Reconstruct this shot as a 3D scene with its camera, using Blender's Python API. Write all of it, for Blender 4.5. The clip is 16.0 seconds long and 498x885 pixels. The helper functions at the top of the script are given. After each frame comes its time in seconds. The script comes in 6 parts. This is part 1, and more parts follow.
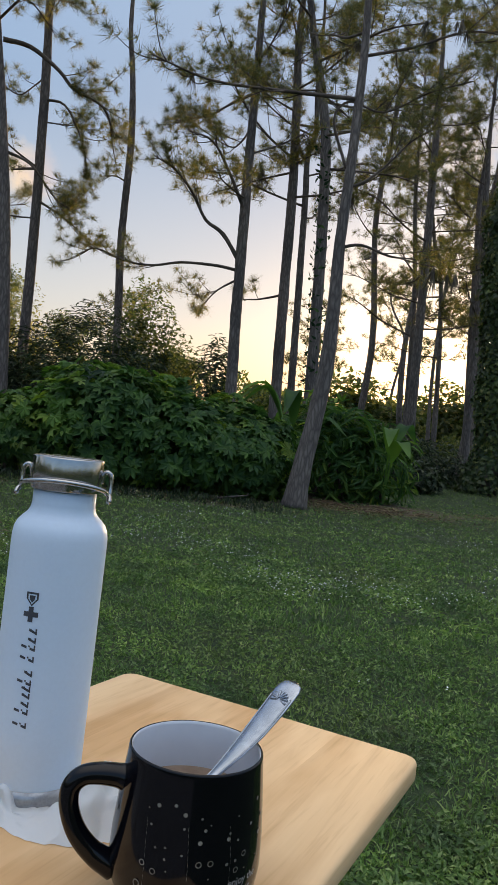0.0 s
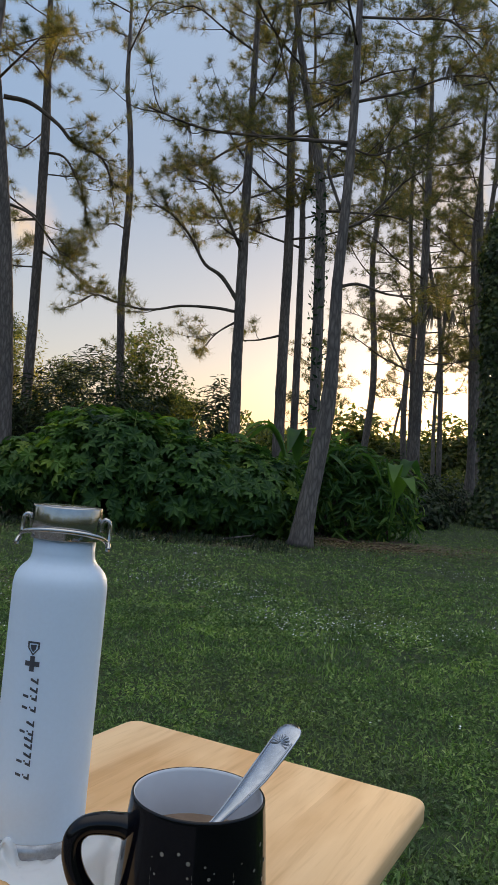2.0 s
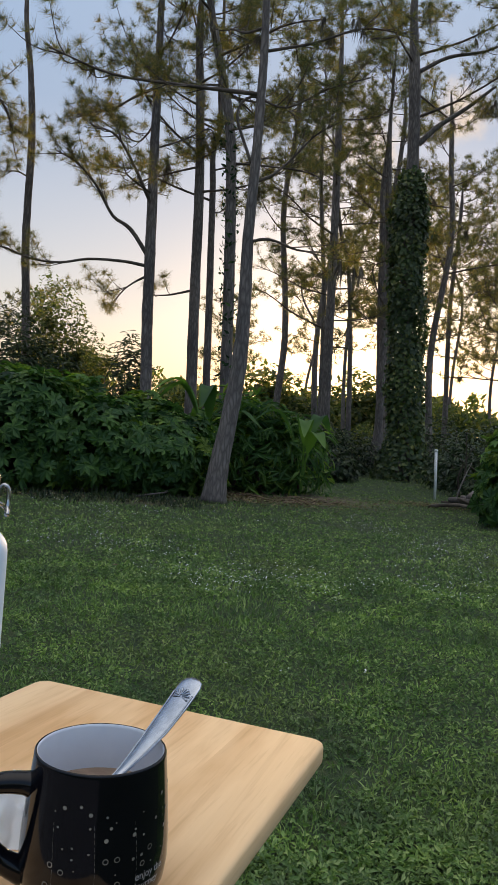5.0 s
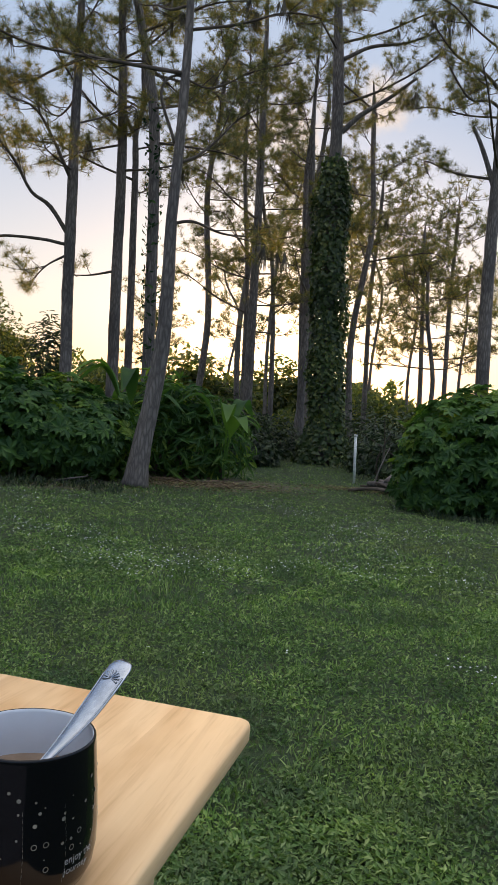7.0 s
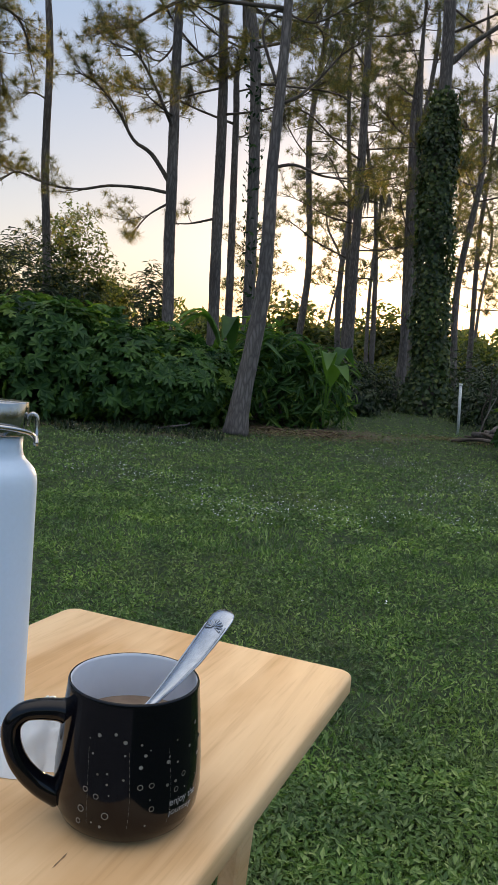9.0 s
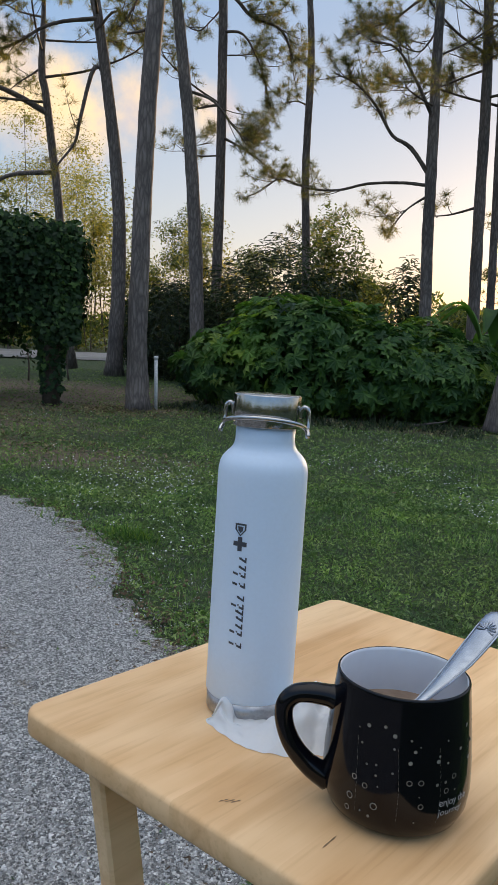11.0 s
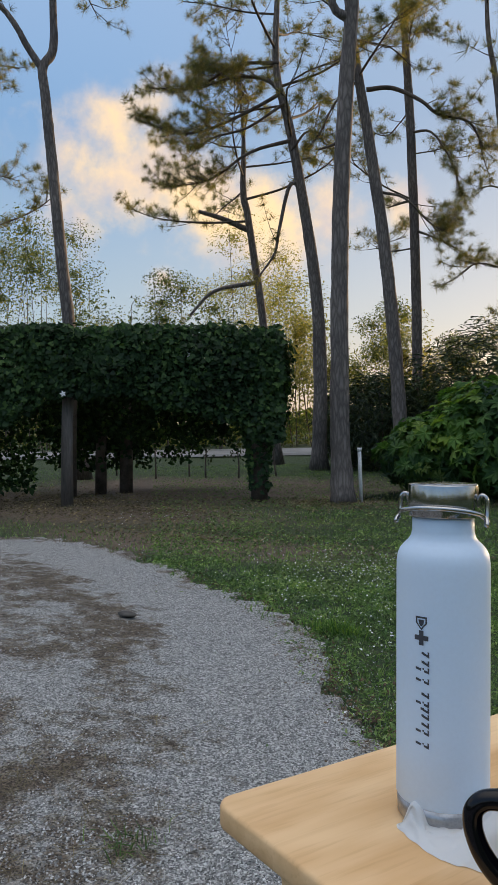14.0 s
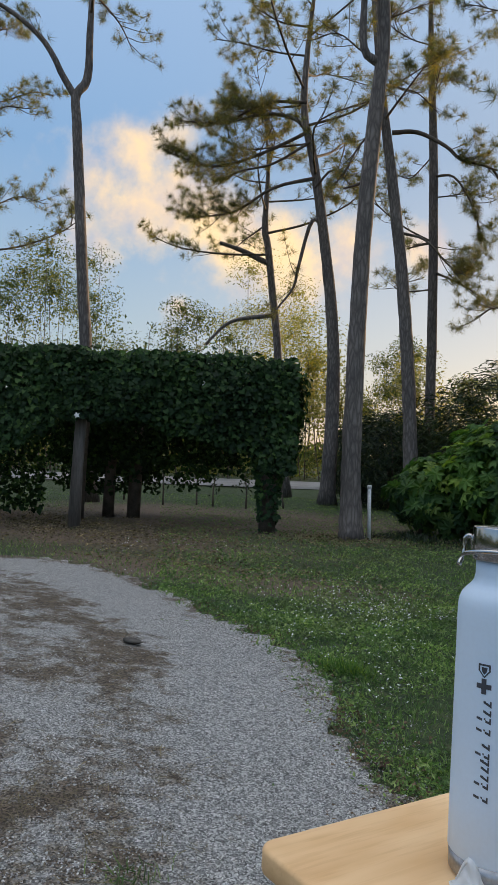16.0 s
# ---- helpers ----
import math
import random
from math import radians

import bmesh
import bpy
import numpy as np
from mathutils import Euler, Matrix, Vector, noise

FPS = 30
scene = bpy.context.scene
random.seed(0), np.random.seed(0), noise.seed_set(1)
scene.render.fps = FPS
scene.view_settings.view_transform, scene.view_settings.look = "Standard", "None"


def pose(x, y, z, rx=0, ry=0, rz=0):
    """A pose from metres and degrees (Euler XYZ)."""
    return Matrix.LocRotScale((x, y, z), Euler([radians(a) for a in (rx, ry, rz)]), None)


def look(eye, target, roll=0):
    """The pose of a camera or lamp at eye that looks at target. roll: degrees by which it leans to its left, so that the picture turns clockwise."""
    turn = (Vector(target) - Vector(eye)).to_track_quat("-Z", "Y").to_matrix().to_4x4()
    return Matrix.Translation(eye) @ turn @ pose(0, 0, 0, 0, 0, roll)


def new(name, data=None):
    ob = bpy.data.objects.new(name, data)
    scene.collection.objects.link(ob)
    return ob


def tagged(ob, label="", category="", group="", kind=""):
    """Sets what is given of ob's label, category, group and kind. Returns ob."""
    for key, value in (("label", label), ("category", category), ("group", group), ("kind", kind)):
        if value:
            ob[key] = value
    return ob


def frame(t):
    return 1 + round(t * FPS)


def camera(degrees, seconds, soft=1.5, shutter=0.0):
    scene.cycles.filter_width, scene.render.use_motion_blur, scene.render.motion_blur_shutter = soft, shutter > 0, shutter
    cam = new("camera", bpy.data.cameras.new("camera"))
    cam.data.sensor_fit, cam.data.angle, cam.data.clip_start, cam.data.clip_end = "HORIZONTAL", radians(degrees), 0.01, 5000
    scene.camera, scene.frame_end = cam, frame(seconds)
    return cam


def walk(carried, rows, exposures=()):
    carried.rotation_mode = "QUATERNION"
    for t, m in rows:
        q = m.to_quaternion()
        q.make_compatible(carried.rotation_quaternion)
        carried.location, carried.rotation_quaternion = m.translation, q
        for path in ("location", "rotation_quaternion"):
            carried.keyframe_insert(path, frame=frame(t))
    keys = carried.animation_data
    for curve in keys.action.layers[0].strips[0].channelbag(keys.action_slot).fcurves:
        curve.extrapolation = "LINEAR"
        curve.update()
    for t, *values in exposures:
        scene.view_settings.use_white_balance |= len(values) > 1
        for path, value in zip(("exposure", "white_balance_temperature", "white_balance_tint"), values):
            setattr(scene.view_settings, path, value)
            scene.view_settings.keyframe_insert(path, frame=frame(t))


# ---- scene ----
cam = camera(36.2, 16.0)

PATH = [
    (0, (0.037, -0.003, 0.979), (-0.075, 1.993, 0.919), 6.7),
    (0.5, (0.039, -0.002, 0.976), (-0.08, 1.994, 0.933), 6.5),
    (1, (0.039, -0.006, 0.978), (-0.087, 1.99, 0.962), 6.2),
    (1.5, (0.041, -0.017, 0.984), (-0.09, 1.978, 1.006), 5.7),
    (2, (0.045, -0.014, 0.984), (-0.089, 1.981, 1.026), 5.1),
    (2.5, (0.048, -0.02, 0.981), (-0.083, 1.976, 1.007), 4.6),
    (3, (0.047, -0.007, 0.991), (-0.08, 1.989, 0.963), 4.1),
    (3.5, (0.055, -0.008, 0.997), (-0.066, 1.987, 0.91), 3.9),
    (4, (0.053, -0.009, 0.993), (-0.049, 1.983, 0.853), 4.1),
    (4.5, (0.053, -0.012, 0.991), (-0.025, 1.982, 0.862), 4.3),
    (5, (0.056, -0.024, 0.99), (0.158, 1.973, 0.936), 4.5),
    (5.2, (0.049, 0.0, 0.981), (0.222, 1.992, 0.938), 4.4),
    (7.5, (0.049, -0.024, 0.987), (0.359, 1.949, 0.892), 5.1),
    (8, (0.049, -0.016, 0.986), (0.311, 1.963, 0.864), 5.0),
    (8.2, (0.05, -0.013, 0.988), (0.283, 1.968, 0.845), 4.9),
    (10.3, (0.038, 0.0, 0.982), (-0.31, 1.943, 0.659), 4.3),
    (10.5, (0.037, -0.003, 0.982), (-0.379, 1.927, 0.666), 4.0),
    (11, (0.036, -0.007, 0.982), (-0.553, 1.882, 0.696), 3.1),
    (11.5, (0.045, -0.008, 0.978), (-0.709, 1.828, 0.737), 0.6),
    (12, (0.054, 0.003, 0.972), (-0.893, 1.747, 0.727), -1.9),
    (12.5, (0.055, -0.005, 0.981), (-0.964, 1.693, 0.706), -1.6),
    (13, (0.05, -0.012, 0.98), (-0.985, 1.679, 0.713), 0.4),
    (13.5, (0.063, -0.023, 0.986), (-1.018, 1.659, 0.919), 1.3),
    (14, (0.068, -0.012, 0.986), (-1.02, 1.665, 0.929), -0.8),
    (14.5, (0.067, -0.007, 0.982), (-0.972, 1.691, 0.79), -1.2),
    (15, (0.062, -0.002, 0.98), (-0.946, 1.713, 0.777), -0.4),
    (15.5, (0.045, -0.01, 0.981), (-0.989, 1.696, 0.828), 1.0),
    (16, (0.023, -0.029, 0.985), (-1.082, 1.638, 1.009), 2.3),
]
walk(cam, [(t, look(eye, target, roll)) for t, eye, target, roll in PATH],
     [(0, 0.53, 7100, 13), (1.5, 0.5, 7100, 13), (2.5, 0.36, 7100, 13), (3.5, 0.5, 7150, 13), (5, 0.55, 7200, 14), (7.5, 0.73, 7300, 15), (8.2, 0.73, 7300, 15), (10.5, 0.64, 7000, 13), (12.5, 0.67, 6950, 13), (13.5, 0.79, 7300, 13), (14, 0.55, 7150, 13), (14.5, 0.64, 7000, 13), (15.5, 0.69, 7050, 12.5), (16, 0.56, 7200, 12)])

# ---- sky, sun and exposure ----
SUN_AZ, SUN_EL = 11.0, 3.2        # degrees clockwise from +y, above the horizon
HAZE = 7.8
world = bpy.data.worlds.new("evening_sky")
scene.world = world
world.use_nodes = True
wn, wl = world.node_tree.nodes, world.node_tree.links
wn.clear()


def sky_dir(az, el):
    a, e = radians(az), radians(el)
    return (math.sin(a) * math.cos(e), math.cos(a) * math.cos(e), math.sin(e))


def wnode(kind, **values):
    n = wn.new(kind)
    for key, value in values.items():
        n.inputs[key].default_value = value
    return n


def wmath(op, a, b=0.0):
    n = wn.new("ShaderNodeMath")
    n.operation = op
    for socket, value in zip(n.inputs, (a, b)):
        if isinstance(value, (int, float)):
            socket.default_value = value
        else:
            wl.new(value, socket)
    return n.outputs[0]


sky = wn.new("ShaderNodeTexSky")
sky.sky_type = "NISHITA"
sky.sun_disc = False
sky.sun_elevation, sky.sun_rotation = radians(SUN_EL), radians(SUN_AZ)
sky.air_density, sky.dust_density, sky.ozone_density = 1.0, 1.3, 2.5
coord = wn.new("ShaderNodeTexCoord")
# broken evening cumulus: a few soft banks, edges torn by noise
cloud_noise = wnode("ShaderNodeTexNoise", Scale=9.0, Detail=8.0, Roughness=0.6)
cloud_tone = wnode("ShaderNodeTexNoise", Scale=14.0, Detail=5.0, Roughness=0.55)
wl.new(coord.outputs["Generated"], cloud_tone.inputs["Vector"])
wl.new(coord.outputs["Generated"], cloud_noise.inputs["Vector"])
cover = None
for az, el, wide, amount in ((-42, 17, 0.14, 1.0), (-42.5, 21, 0.09, 0.9), (-36, 15, 0.12, 1.0), (-31, 14.8, 0.11, 1.0), (-26.5, 15.5, 0.07, 1.0), (-20.9, 15.5, 0.05, 1.0),
                             (-39, 10.5, 0.04, 0.9), (16, 22, 0.055, 1.0), (9, 21, 0.08, 0.7), (60, 18, 0.25, 0.8), (-95, 20, 0.3, 0.8)):
    d = wn.new("ShaderNodeVectorMath")
    d.operation = "DISTANCE"
    wl.new(coord.outputs["Generated"], d.inputs[0])
    d.inputs[1].default_value = sky_dir(az, el)
    fall = wmath("SUBTRACT", 1.0, wmath("DIVIDE", d.outputs["Value"], wide))
    fall = wmath("MULTIPLY", fall, amount)
    cover = fall if cover is None else wmath("MAXIMUM", cover, fall)
shape = wmath("ADD", cover, wmath("MULTIPLY", wmath("SUBTRACT", cloud_noise.outputs["Fac"], 0.5), 2.5))
ramp = wn.new("ShaderNodeMapRange")
ramp.interpolation_type = "SMOOTHSTEP"
ramp.inputs["From Min"].default_value, ramp.inputs["From Max"].default_value = 0.12, 0.95
wl.new(shape, ramp.inputs["Value"])
tone = wn.new("ShaderNodeMix")
tone.data_type = "RGBA"
tone.inputs["A"].default_value = (5.0, 4.5, 4.6, 1)
tone.inputs["B"].default_value = (8.6, 6.4, 3.5, 1)
tone_range = wnode("ShaderNodeMapRange")
tone_range.inputs["From Min"].default_value, tone_range.inputs["From Max"].default_value = 0.36, 0.62
wl.new(cloud_tone.outputs["Fac"], tone_range.inputs["Value"])
wl.new(tone_range.outputs["Result"], tone.inputs["Factor"])
blend = wn.new("ShaderNodeMix")
blend.data_type = "RGBA"
wl.new(wmath("MULTIPLY", ramp.outputs["Result"], 0.85), blend.inputs["Factor"])
# high thin haze over the whole sky: pale near the horizon, blue above; the zenith, out of view, has brightness added to
# light the foreground
sep_dir = wn.new("ShaderNodeSeparateXYZ")
wl.new(coord.outputs["Generated"], sep_dir.inputs["Vector"])


def sky_ramp(*stops):
    r = wn.new("ShaderNodeValToRGB")
    while len(r.color_ramp.elements) < len(stops):
        r.color_ramp.elements.new(0.5)
    for e, (p, c) in zip(r.color_ramp.elements, stops):
        e.position, e.color = p, (*c, 1)
    wl.new(sep_dir.outputs["Z"], r.inputs["Fac"])
    return r


warm = sky_ramp((0.0, (0.58, 0.50, 0.40)), (0.12, (0.42, 0.44, 0.49)), (0.36, (0.25, 0.34, 0.49)), (0.6, (0.30, 0.42, 0.60)), (1.0, (1.25, 1.3, 1.36)))
cool = sky_ramp((0.0, (0.36, 0.41, 0.44)), (0.12, (0.31, 0.40, 0.50)), (0.36, (0.17, 0.32, 0.56)), (0.6, (0.28, 0.42, 0.66)), (1.0, (1.25, 1.3, 1.36)))
toward = wn.new("ShaderNodeVectorMath")
toward.operation = "DOT_PRODUCT"
wl.new(coord.outputs["Generated"], toward.inputs[0])
toward.inputs[1].default_value = sky_dir(SUN_AZ, 0)
side = wn.new("ShaderNodeMapRange")
side.interpolation_type = "SMOOTHSTEP"
side.inputs["From Min"].default_value, side.inputs["From Max"].default_value = 0.5, 0.9
wl.new(toward.outputs["Value"], side.inputs["Value"])
haze = wn.new("ShaderNodeMix")
haze.data_type = "RGBA"
wl.new(side.outputs["Result"], haze.inputs["Factor"])
wl.new(cool.outputs["Color"], haze.inputs["A"])
wl.new(warm.outputs["Color"], haze.inputs["B"])
veil = wn.new("ShaderNodeMix")
veil.data_type, veil.blend_type = "RGBA", "ADD"
veil.inputs["Factor"].default_value = 1.0
scaled = wn.new("ShaderNodeVectorMath")
scaled.operation = "SCALE"
scaled.inputs["Scale"].default_value = HAZE
wl.new(haze.outputs["Result"], scaled.inputs[0])
dim = wn.new("ShaderNodeVectorMath")
dim.operation = "SCALE"
dim.inputs["Scale"].default_value = 0.6
wl.new(sky.outputs["Color"], dim.inputs[0])
wl.new(dim.outputs["Vector"], veil.inputs["A"])
wl.new(scaled.outputs["Vector"], veil.inputs["B"])
# the glow round the low sun behind the trees
near_sun = wn.new("ShaderNodeVectorMath")
near_sun.operation = "DISTANCE"
wl.new(coord.outputs["Generated"], near_sun.inputs[0])
near_sun.inputs[1].default_value = sky_dir(SUN_AZ + 1.0, SUN_EL)
squared = wmath("POWER", wmath("DIVIDE", near_sun.outputs["Value"], 0.15), 2.0)
shine = wmath("POWER", 2.718, wmath("MULTIPLY", squared, -1.0))
glow = wn.new("ShaderNodeVectorMath")
glow.operation = "SCALE"
glow.inputs[0].default_value = (9.0, 7.6, 5.2)
wl.new(shine, glow.inputs["Scale"])
lit = wn.new("ShaderNodeVectorMath")
lit.operation = "ADD"
wl.new(veil.outputs["Result"], lit.inputs[0])
wl.new(glow.outputs["Vector"], lit.inputs[1])
wl.new(lit.outputs["Vector"], blend.inputs["A"])
wl.new(tone.outputs["Result"], blend.inputs["B"])
back = wnode("ShaderNodeBackground", Strength=0.1)
wl.new(blend.outputs["Result"], back.inputs["Color"])
wl.new(back.outputs["Background"], wn.new("ShaderNodeOutputWorld").inputs["Surface"])

lamp = bpy.data.lights.new("sun", "SUN")
lamp.energy, lamp.angle, lamp.color = 3.5, radians(0.6), (1.0, 0.72, 0.42)
sun = new("sun", lamp)
sun.matrix_world = look(tuple(40 * c for c in sky_dir(SUN_AZ, SUN_EL)), (0, 0, 0))

# ---- materials ----


def nodes_of(name):
    m = bpy.data.materials.new(name)
    m.use_nodes = True
    t = m.node_tree
    return m, t.nodes, t.links, t.nodes["Principled BSDF"], t.nodes["Material Output"]


def ramp_of(n, *stops):
    r = n.new("ShaderNodeValToRGB")
    while len(r.color_ramp.elements) < len(stops):
        r.color_ramp.elements.new(0.5)
    for e, (p, c) in zip(r.color_ramp.elements, stops):
        e.position, e.color = p, (*c, 1)
    return r


def noise_of(n, l, scale, detail=4.0, rough=0.55, stretch=(1, 1, 1), kind="Object"):
    c = n.new("ShaderNodeTexCoord")
    m = n.new("ShaderNodeMapping")
    m.inputs["Scale"].default_value = stretch
    l.new(c.outputs[kind], m.inputs["Vector"])
    t = n.new("ShaderNodeTexNoise")
    t.inputs["Scale"].default_value, t.inputs["Detail"].default_value, t.inputs["Roughness"].default_value = scale, detail, rough
    l.new(m.outputs["Vector"], t.inputs["Vector"])
    return t


def mix_of(n, l, a, b, fac, mode="MIX"):
    m = n.new("ShaderNodeMix")
    m.data_type, m.blend_type = "RGBA", mode
    for key, value in (("Factor", fac), ("A", a), ("B", b)):
        if isinstance(value, tuple):
            m.inputs[key].default_value = (*value, 1)
        elif isinstance(value, (int, float)):
            m.inputs[key].default_value = value
        else:
            l.new(value, m.inputs[key])
    return m.outputs["Result"]


def bump_of(n, l, height, strength, distance, bsdf):
    b = n.new("ShaderNodeBump")
    b.inputs["Strength"].default_value, b.inputs["Distance"].default_value = strength, distance
    l.new(height, b.inputs["Height"])
    l.new(b.outputs["Normal"], bsdf.inputs["Normal"])


def surface(name, dark, light, scale=8.0, rough=0.6, metal=0.0, bump=0.3, distance=0.002, fine=60.0, stretch=(1, 1, 1), grit=0.22, lo=0.35, hi=0.65):
    """A two-scale surface: broad stains and fine grain, with relief."""
    m, n, l, p, _ = nodes_of(name)
    a = noise_of(n, l, scale, 4, 0.55, stretch)
    b = noise_of(n, l, fine, 3, 0.6, stretch)
    r = ramp_of(n, (lo, dark), (hi, light))
    l.new(a.outputs["Fac"], r.inputs["Fac"])
    g = ramp_of(n, (0.3, (1 - grit, 1 - grit, 1 - grit)), (0.7, (1 + grit, 1 + grit, 1 + grit)))
    l.new(b.outputs["Fac"], g.inputs["Fac"])
    l.new(mix_of(n, l, r.outputs["Color"], g.outputs["Color"], 1.0, "MULTIPLY"), p.inputs["Base Color"])
    p.inputs["Roughness"].default_value, p.inputs["Metallic"].default_value = rough, metal
    if bump:
        bump_of(n, l, b.outputs["Fac"], bump, distance, p)
    return m


def leaf_material(name, dark, light, third, patch=2.0, through_light=0.35, rough=0.45, glow=1.0, dry=None, lo=(0.65, 0.7, 0.7), hi=(1.25, 1.2, 1.0)):
    """Leaves: each one its own tone, patches over the crown, and light that shines through."""
    m, n, l, p, out = nodes_of(name)
    geo = n.new("ShaderNodeNewGeometry")
    r = ramp_of(n, (0.0, dark), (0.7, light), (1.0, third))
    l.new(geo.outputs["Random Per Island"], r.inputs["Fac"])
    a = noise_of(n, l, patch, 3, 0.6)
    g = ramp_of(n, (0.34, lo), (0.66, hi))
    l.new(a.outputs["Fac"], g.inputs["Fac"])
    col = mix_of(n, l, r.outputs["Color"], g.outputs["Color"], 1.0, "MULTIPLY")
    if dry:
        w = noise_of(n, l, 0.55, 4, 0.65)
        wr = ramp_of(n, (0.5, (0, 0, 0)), (0.68, (0.36, 0.36, 0.36)))
        l.new(w.outputs["Fac"], wr.inputs["Fac"])
        col = mix_of(n, l, col, dry, wr.outputs["Color"])
    l.new(col, p.inputs["Base Color"])
    p.inputs["Roughness"].default_value = rough
    t = n.new("ShaderNodeBsdfTranslucent")
    l.new(mix_of(n, l, col, (1.5 * glow, 1.7 * glow, 0.7 * glow), 1.0, "MULTIPLY"), t.inputs["Color"])
    s = n.new("ShaderNodeMixShader")
    s.inputs["Fac"].default_value = through_light
    l.new(p.outputs["BSDF"], s.inputs[1])
    l.new(t.outputs["BSDF"], s.inputs[2])
    l.new(s.outputs["Shader"], out.inputs["Surface"])
    return m


def bark_material(name, deep, plate, tint):
    m, n, l, p, _ = nodes_of(name)
    c = n.new("ShaderNodeTexCoord")
    mp = n.new("ShaderNodeMapping")
    mp.inputs["Scale"].default_value = (1, 1, 0.2)
    l.new(c.outputs["Object"], mp.inputs["Vector"])
    v = n.new("ShaderNodeTexVoronoi")
    v.feature = "DISTANCE_TO_EDGE"
    v.inputs["Scale"].default_value = 24.0
    warp = noise_of(n, l, 9.0, 3, 0.6, (1, 1, 0.4))
    add = n.new("ShaderNodeVectorMath")
    add.operation = "MULTIPLY_ADD"
    add.inputs[1].default_value = (0.07, 0.07, 0.05)
    l.new(warp.outputs["Color"], add.inputs[0])
    l.new(mp.outputs["Vector"], add.inputs[2])
    l.new(add.outputs["Vector"], v.inputs["Vector"])
    r = ramp_of(n, (0.0, deep), (0.28, plate), (0.7, tint))
    l.new(v.outputs["Distance"], r.inputs["Fac"])
    a = noise_of(n, l, 2.2, 4, 0.6, (1, 1, 0.5))
    g = ramp_of(n, (0.3, (0.6, 0.6, 0.62)), (0.7, (1.25, 1.2, 1.15)))
    l.new(a.outputs["Fac"], g.inputs["Fac"])
    l.new(mix_of(n, l, r.outputs["Color"], g.outputs["Color"], 1.0, "MULTIPLY"), p.inputs["Base Color"])
    p.inputs["Roughness"].default_value = 0.9
    bump_of(n, l, r.outputs["Color"], 0.8, 0.01, p)
    return m


BARK = bark_material("pine_bark", (0.105, 0.09, 0.084), (0.2, 0.175, 0.165), (0.27, 0.242, 0.232))
TWIG = surface("twig_bark", (0.06, 0.045, 0.035), (0.14, 0.11, 0.09), 6.0, 0.9, bump=0.0)
NEEDLE = leaf_material("pine_needles", (0.065, 0.075, 0.05), (0.125, 0.13, 0.072), (0.3, 0.205, 0.09), 0.9, 0.48, 0.55, 1.2, None, (0.7, 0.75, 0.8), (1.3, 1.1, 0.85))
PALMATE = leaf_material("broad_leaves", (0.027, 0.075, 0.032), (0.07, 0.155, 0.055), (0.16, 0.24, 0.072), 1.1, 0.32, 0.58, 1.1, None, (0.4, 0.52, 0.7), (1.65, 1.48, 0.8))
PALMATE.node_tree.nodes["Principled BSDF"].inputs["Specular IOR Level"].default_value = 0.3
VINE = leaf_material("vine_leaves", (0.010, 0.030, 0.012), (0.024, 0.062, 0.021), (0.068, 0.13, 0.039), 1.5, 0.15, 0.6)
IVY = leaf_material("ivy_leaves", (0.022, 0.045, 0.014), (0.055, 0.095, 0.026), (0.15, 0.17, 0.045), 1.0, 0.25, 0.5)
SHRUB = leaf_material("shrub_leaves", (0.011, 0.025, 0.012), (0.03, 0.056, 0.022), (0.08, 0.1, 0.038), 1.2, 0.16, 0.5)
FAR_LEAF = leaf_material("far_foliage", (0.035, 0.05, 0.022), (0.1, 0.12, 0.045), (0.24, 0.2, 0.07), 0.5, 0.45, 0.6, 1.2)
VINE.node_tree.nodes["Principled BSDF"].inputs["Specular IOR Level"].default_value = 0.25
GRASS = leaf_material("grass_blades", (0.058, 0.122, 0.04), (0.15, 0.262, 0.088), (0.32, 0.41, 0.2), 3.2, 0.3, 0.5, dry=(0.2, 0.17, 0.085), lo=(0.52, 0.58, 0.58), hi=(1.45, 1.35, 1.05))
PETAL = surface("white_petals", (0.7, 0.7, 0.72), (0.85, 0.85, 0.86), 20, 0.7, bump=0)
STEEL = surface("brushed_steel", (0.42, 0.42, 0.42), (0.5, 0.5, 0.5), 30, 0.15, 1.0, 0.0, 0.0005, 200, grit=0.05)
SPOON_STEEL = surface("spoon_steel", (0.33, 0.37, 0.42), (0.42, 0.46, 0.52), 40, 0.2, 1.0, 0.0, 0.0005, 200, grit=0.06)
STEEL_BASE = surface("bare_steel", (0.36, 0.36, 0.37), (0.45, 0.45, 0.46), 30, 0.38, 0.9, 0.05, 0.0005, 200)
BOTTLE_WHITE = surface("white_powder_coat", (0.68, 0.82, 0.97), (0.71, 0.84, 0.98), 5, 0.5, 0.0, 0.0, 0.0003, 300, grit=0.015)
PRINT = surface("dark_print", (0.05, 0.055, 0.07), (0.07, 0.075, 0.09), 40, 0.5, bump=0)
BLACK = surface("black_glaze", (0.002, 0.0022, 0.004), (0.0035, 0.0036, 0.006), 20, 0.1, 0.0, 0.0, 0.0005, 60, grit=0.05)
BLACK.node_tree.nodes["Principled BSDF"].inputs["Specular IOR Level"].default_value = 0.32
WHITE_GLAZE = surface("white_glaze", (0.62, 0.66, 0.73), (0.68, 0.72, 0.78), 20, 0.15, bump=0, grit=0.02)
COFFEE = surface("milky_coffee", (0.26, 0.18, 0.125), (0.32, 0.23, 0.16), 60, 0.1, bump=0, grit=0.06)
DOTS = surface("gold_grey_print", (0.15, 0.14, 0.12), (0.26, 0.24, 0.2), 80, 0.4, bump=0)
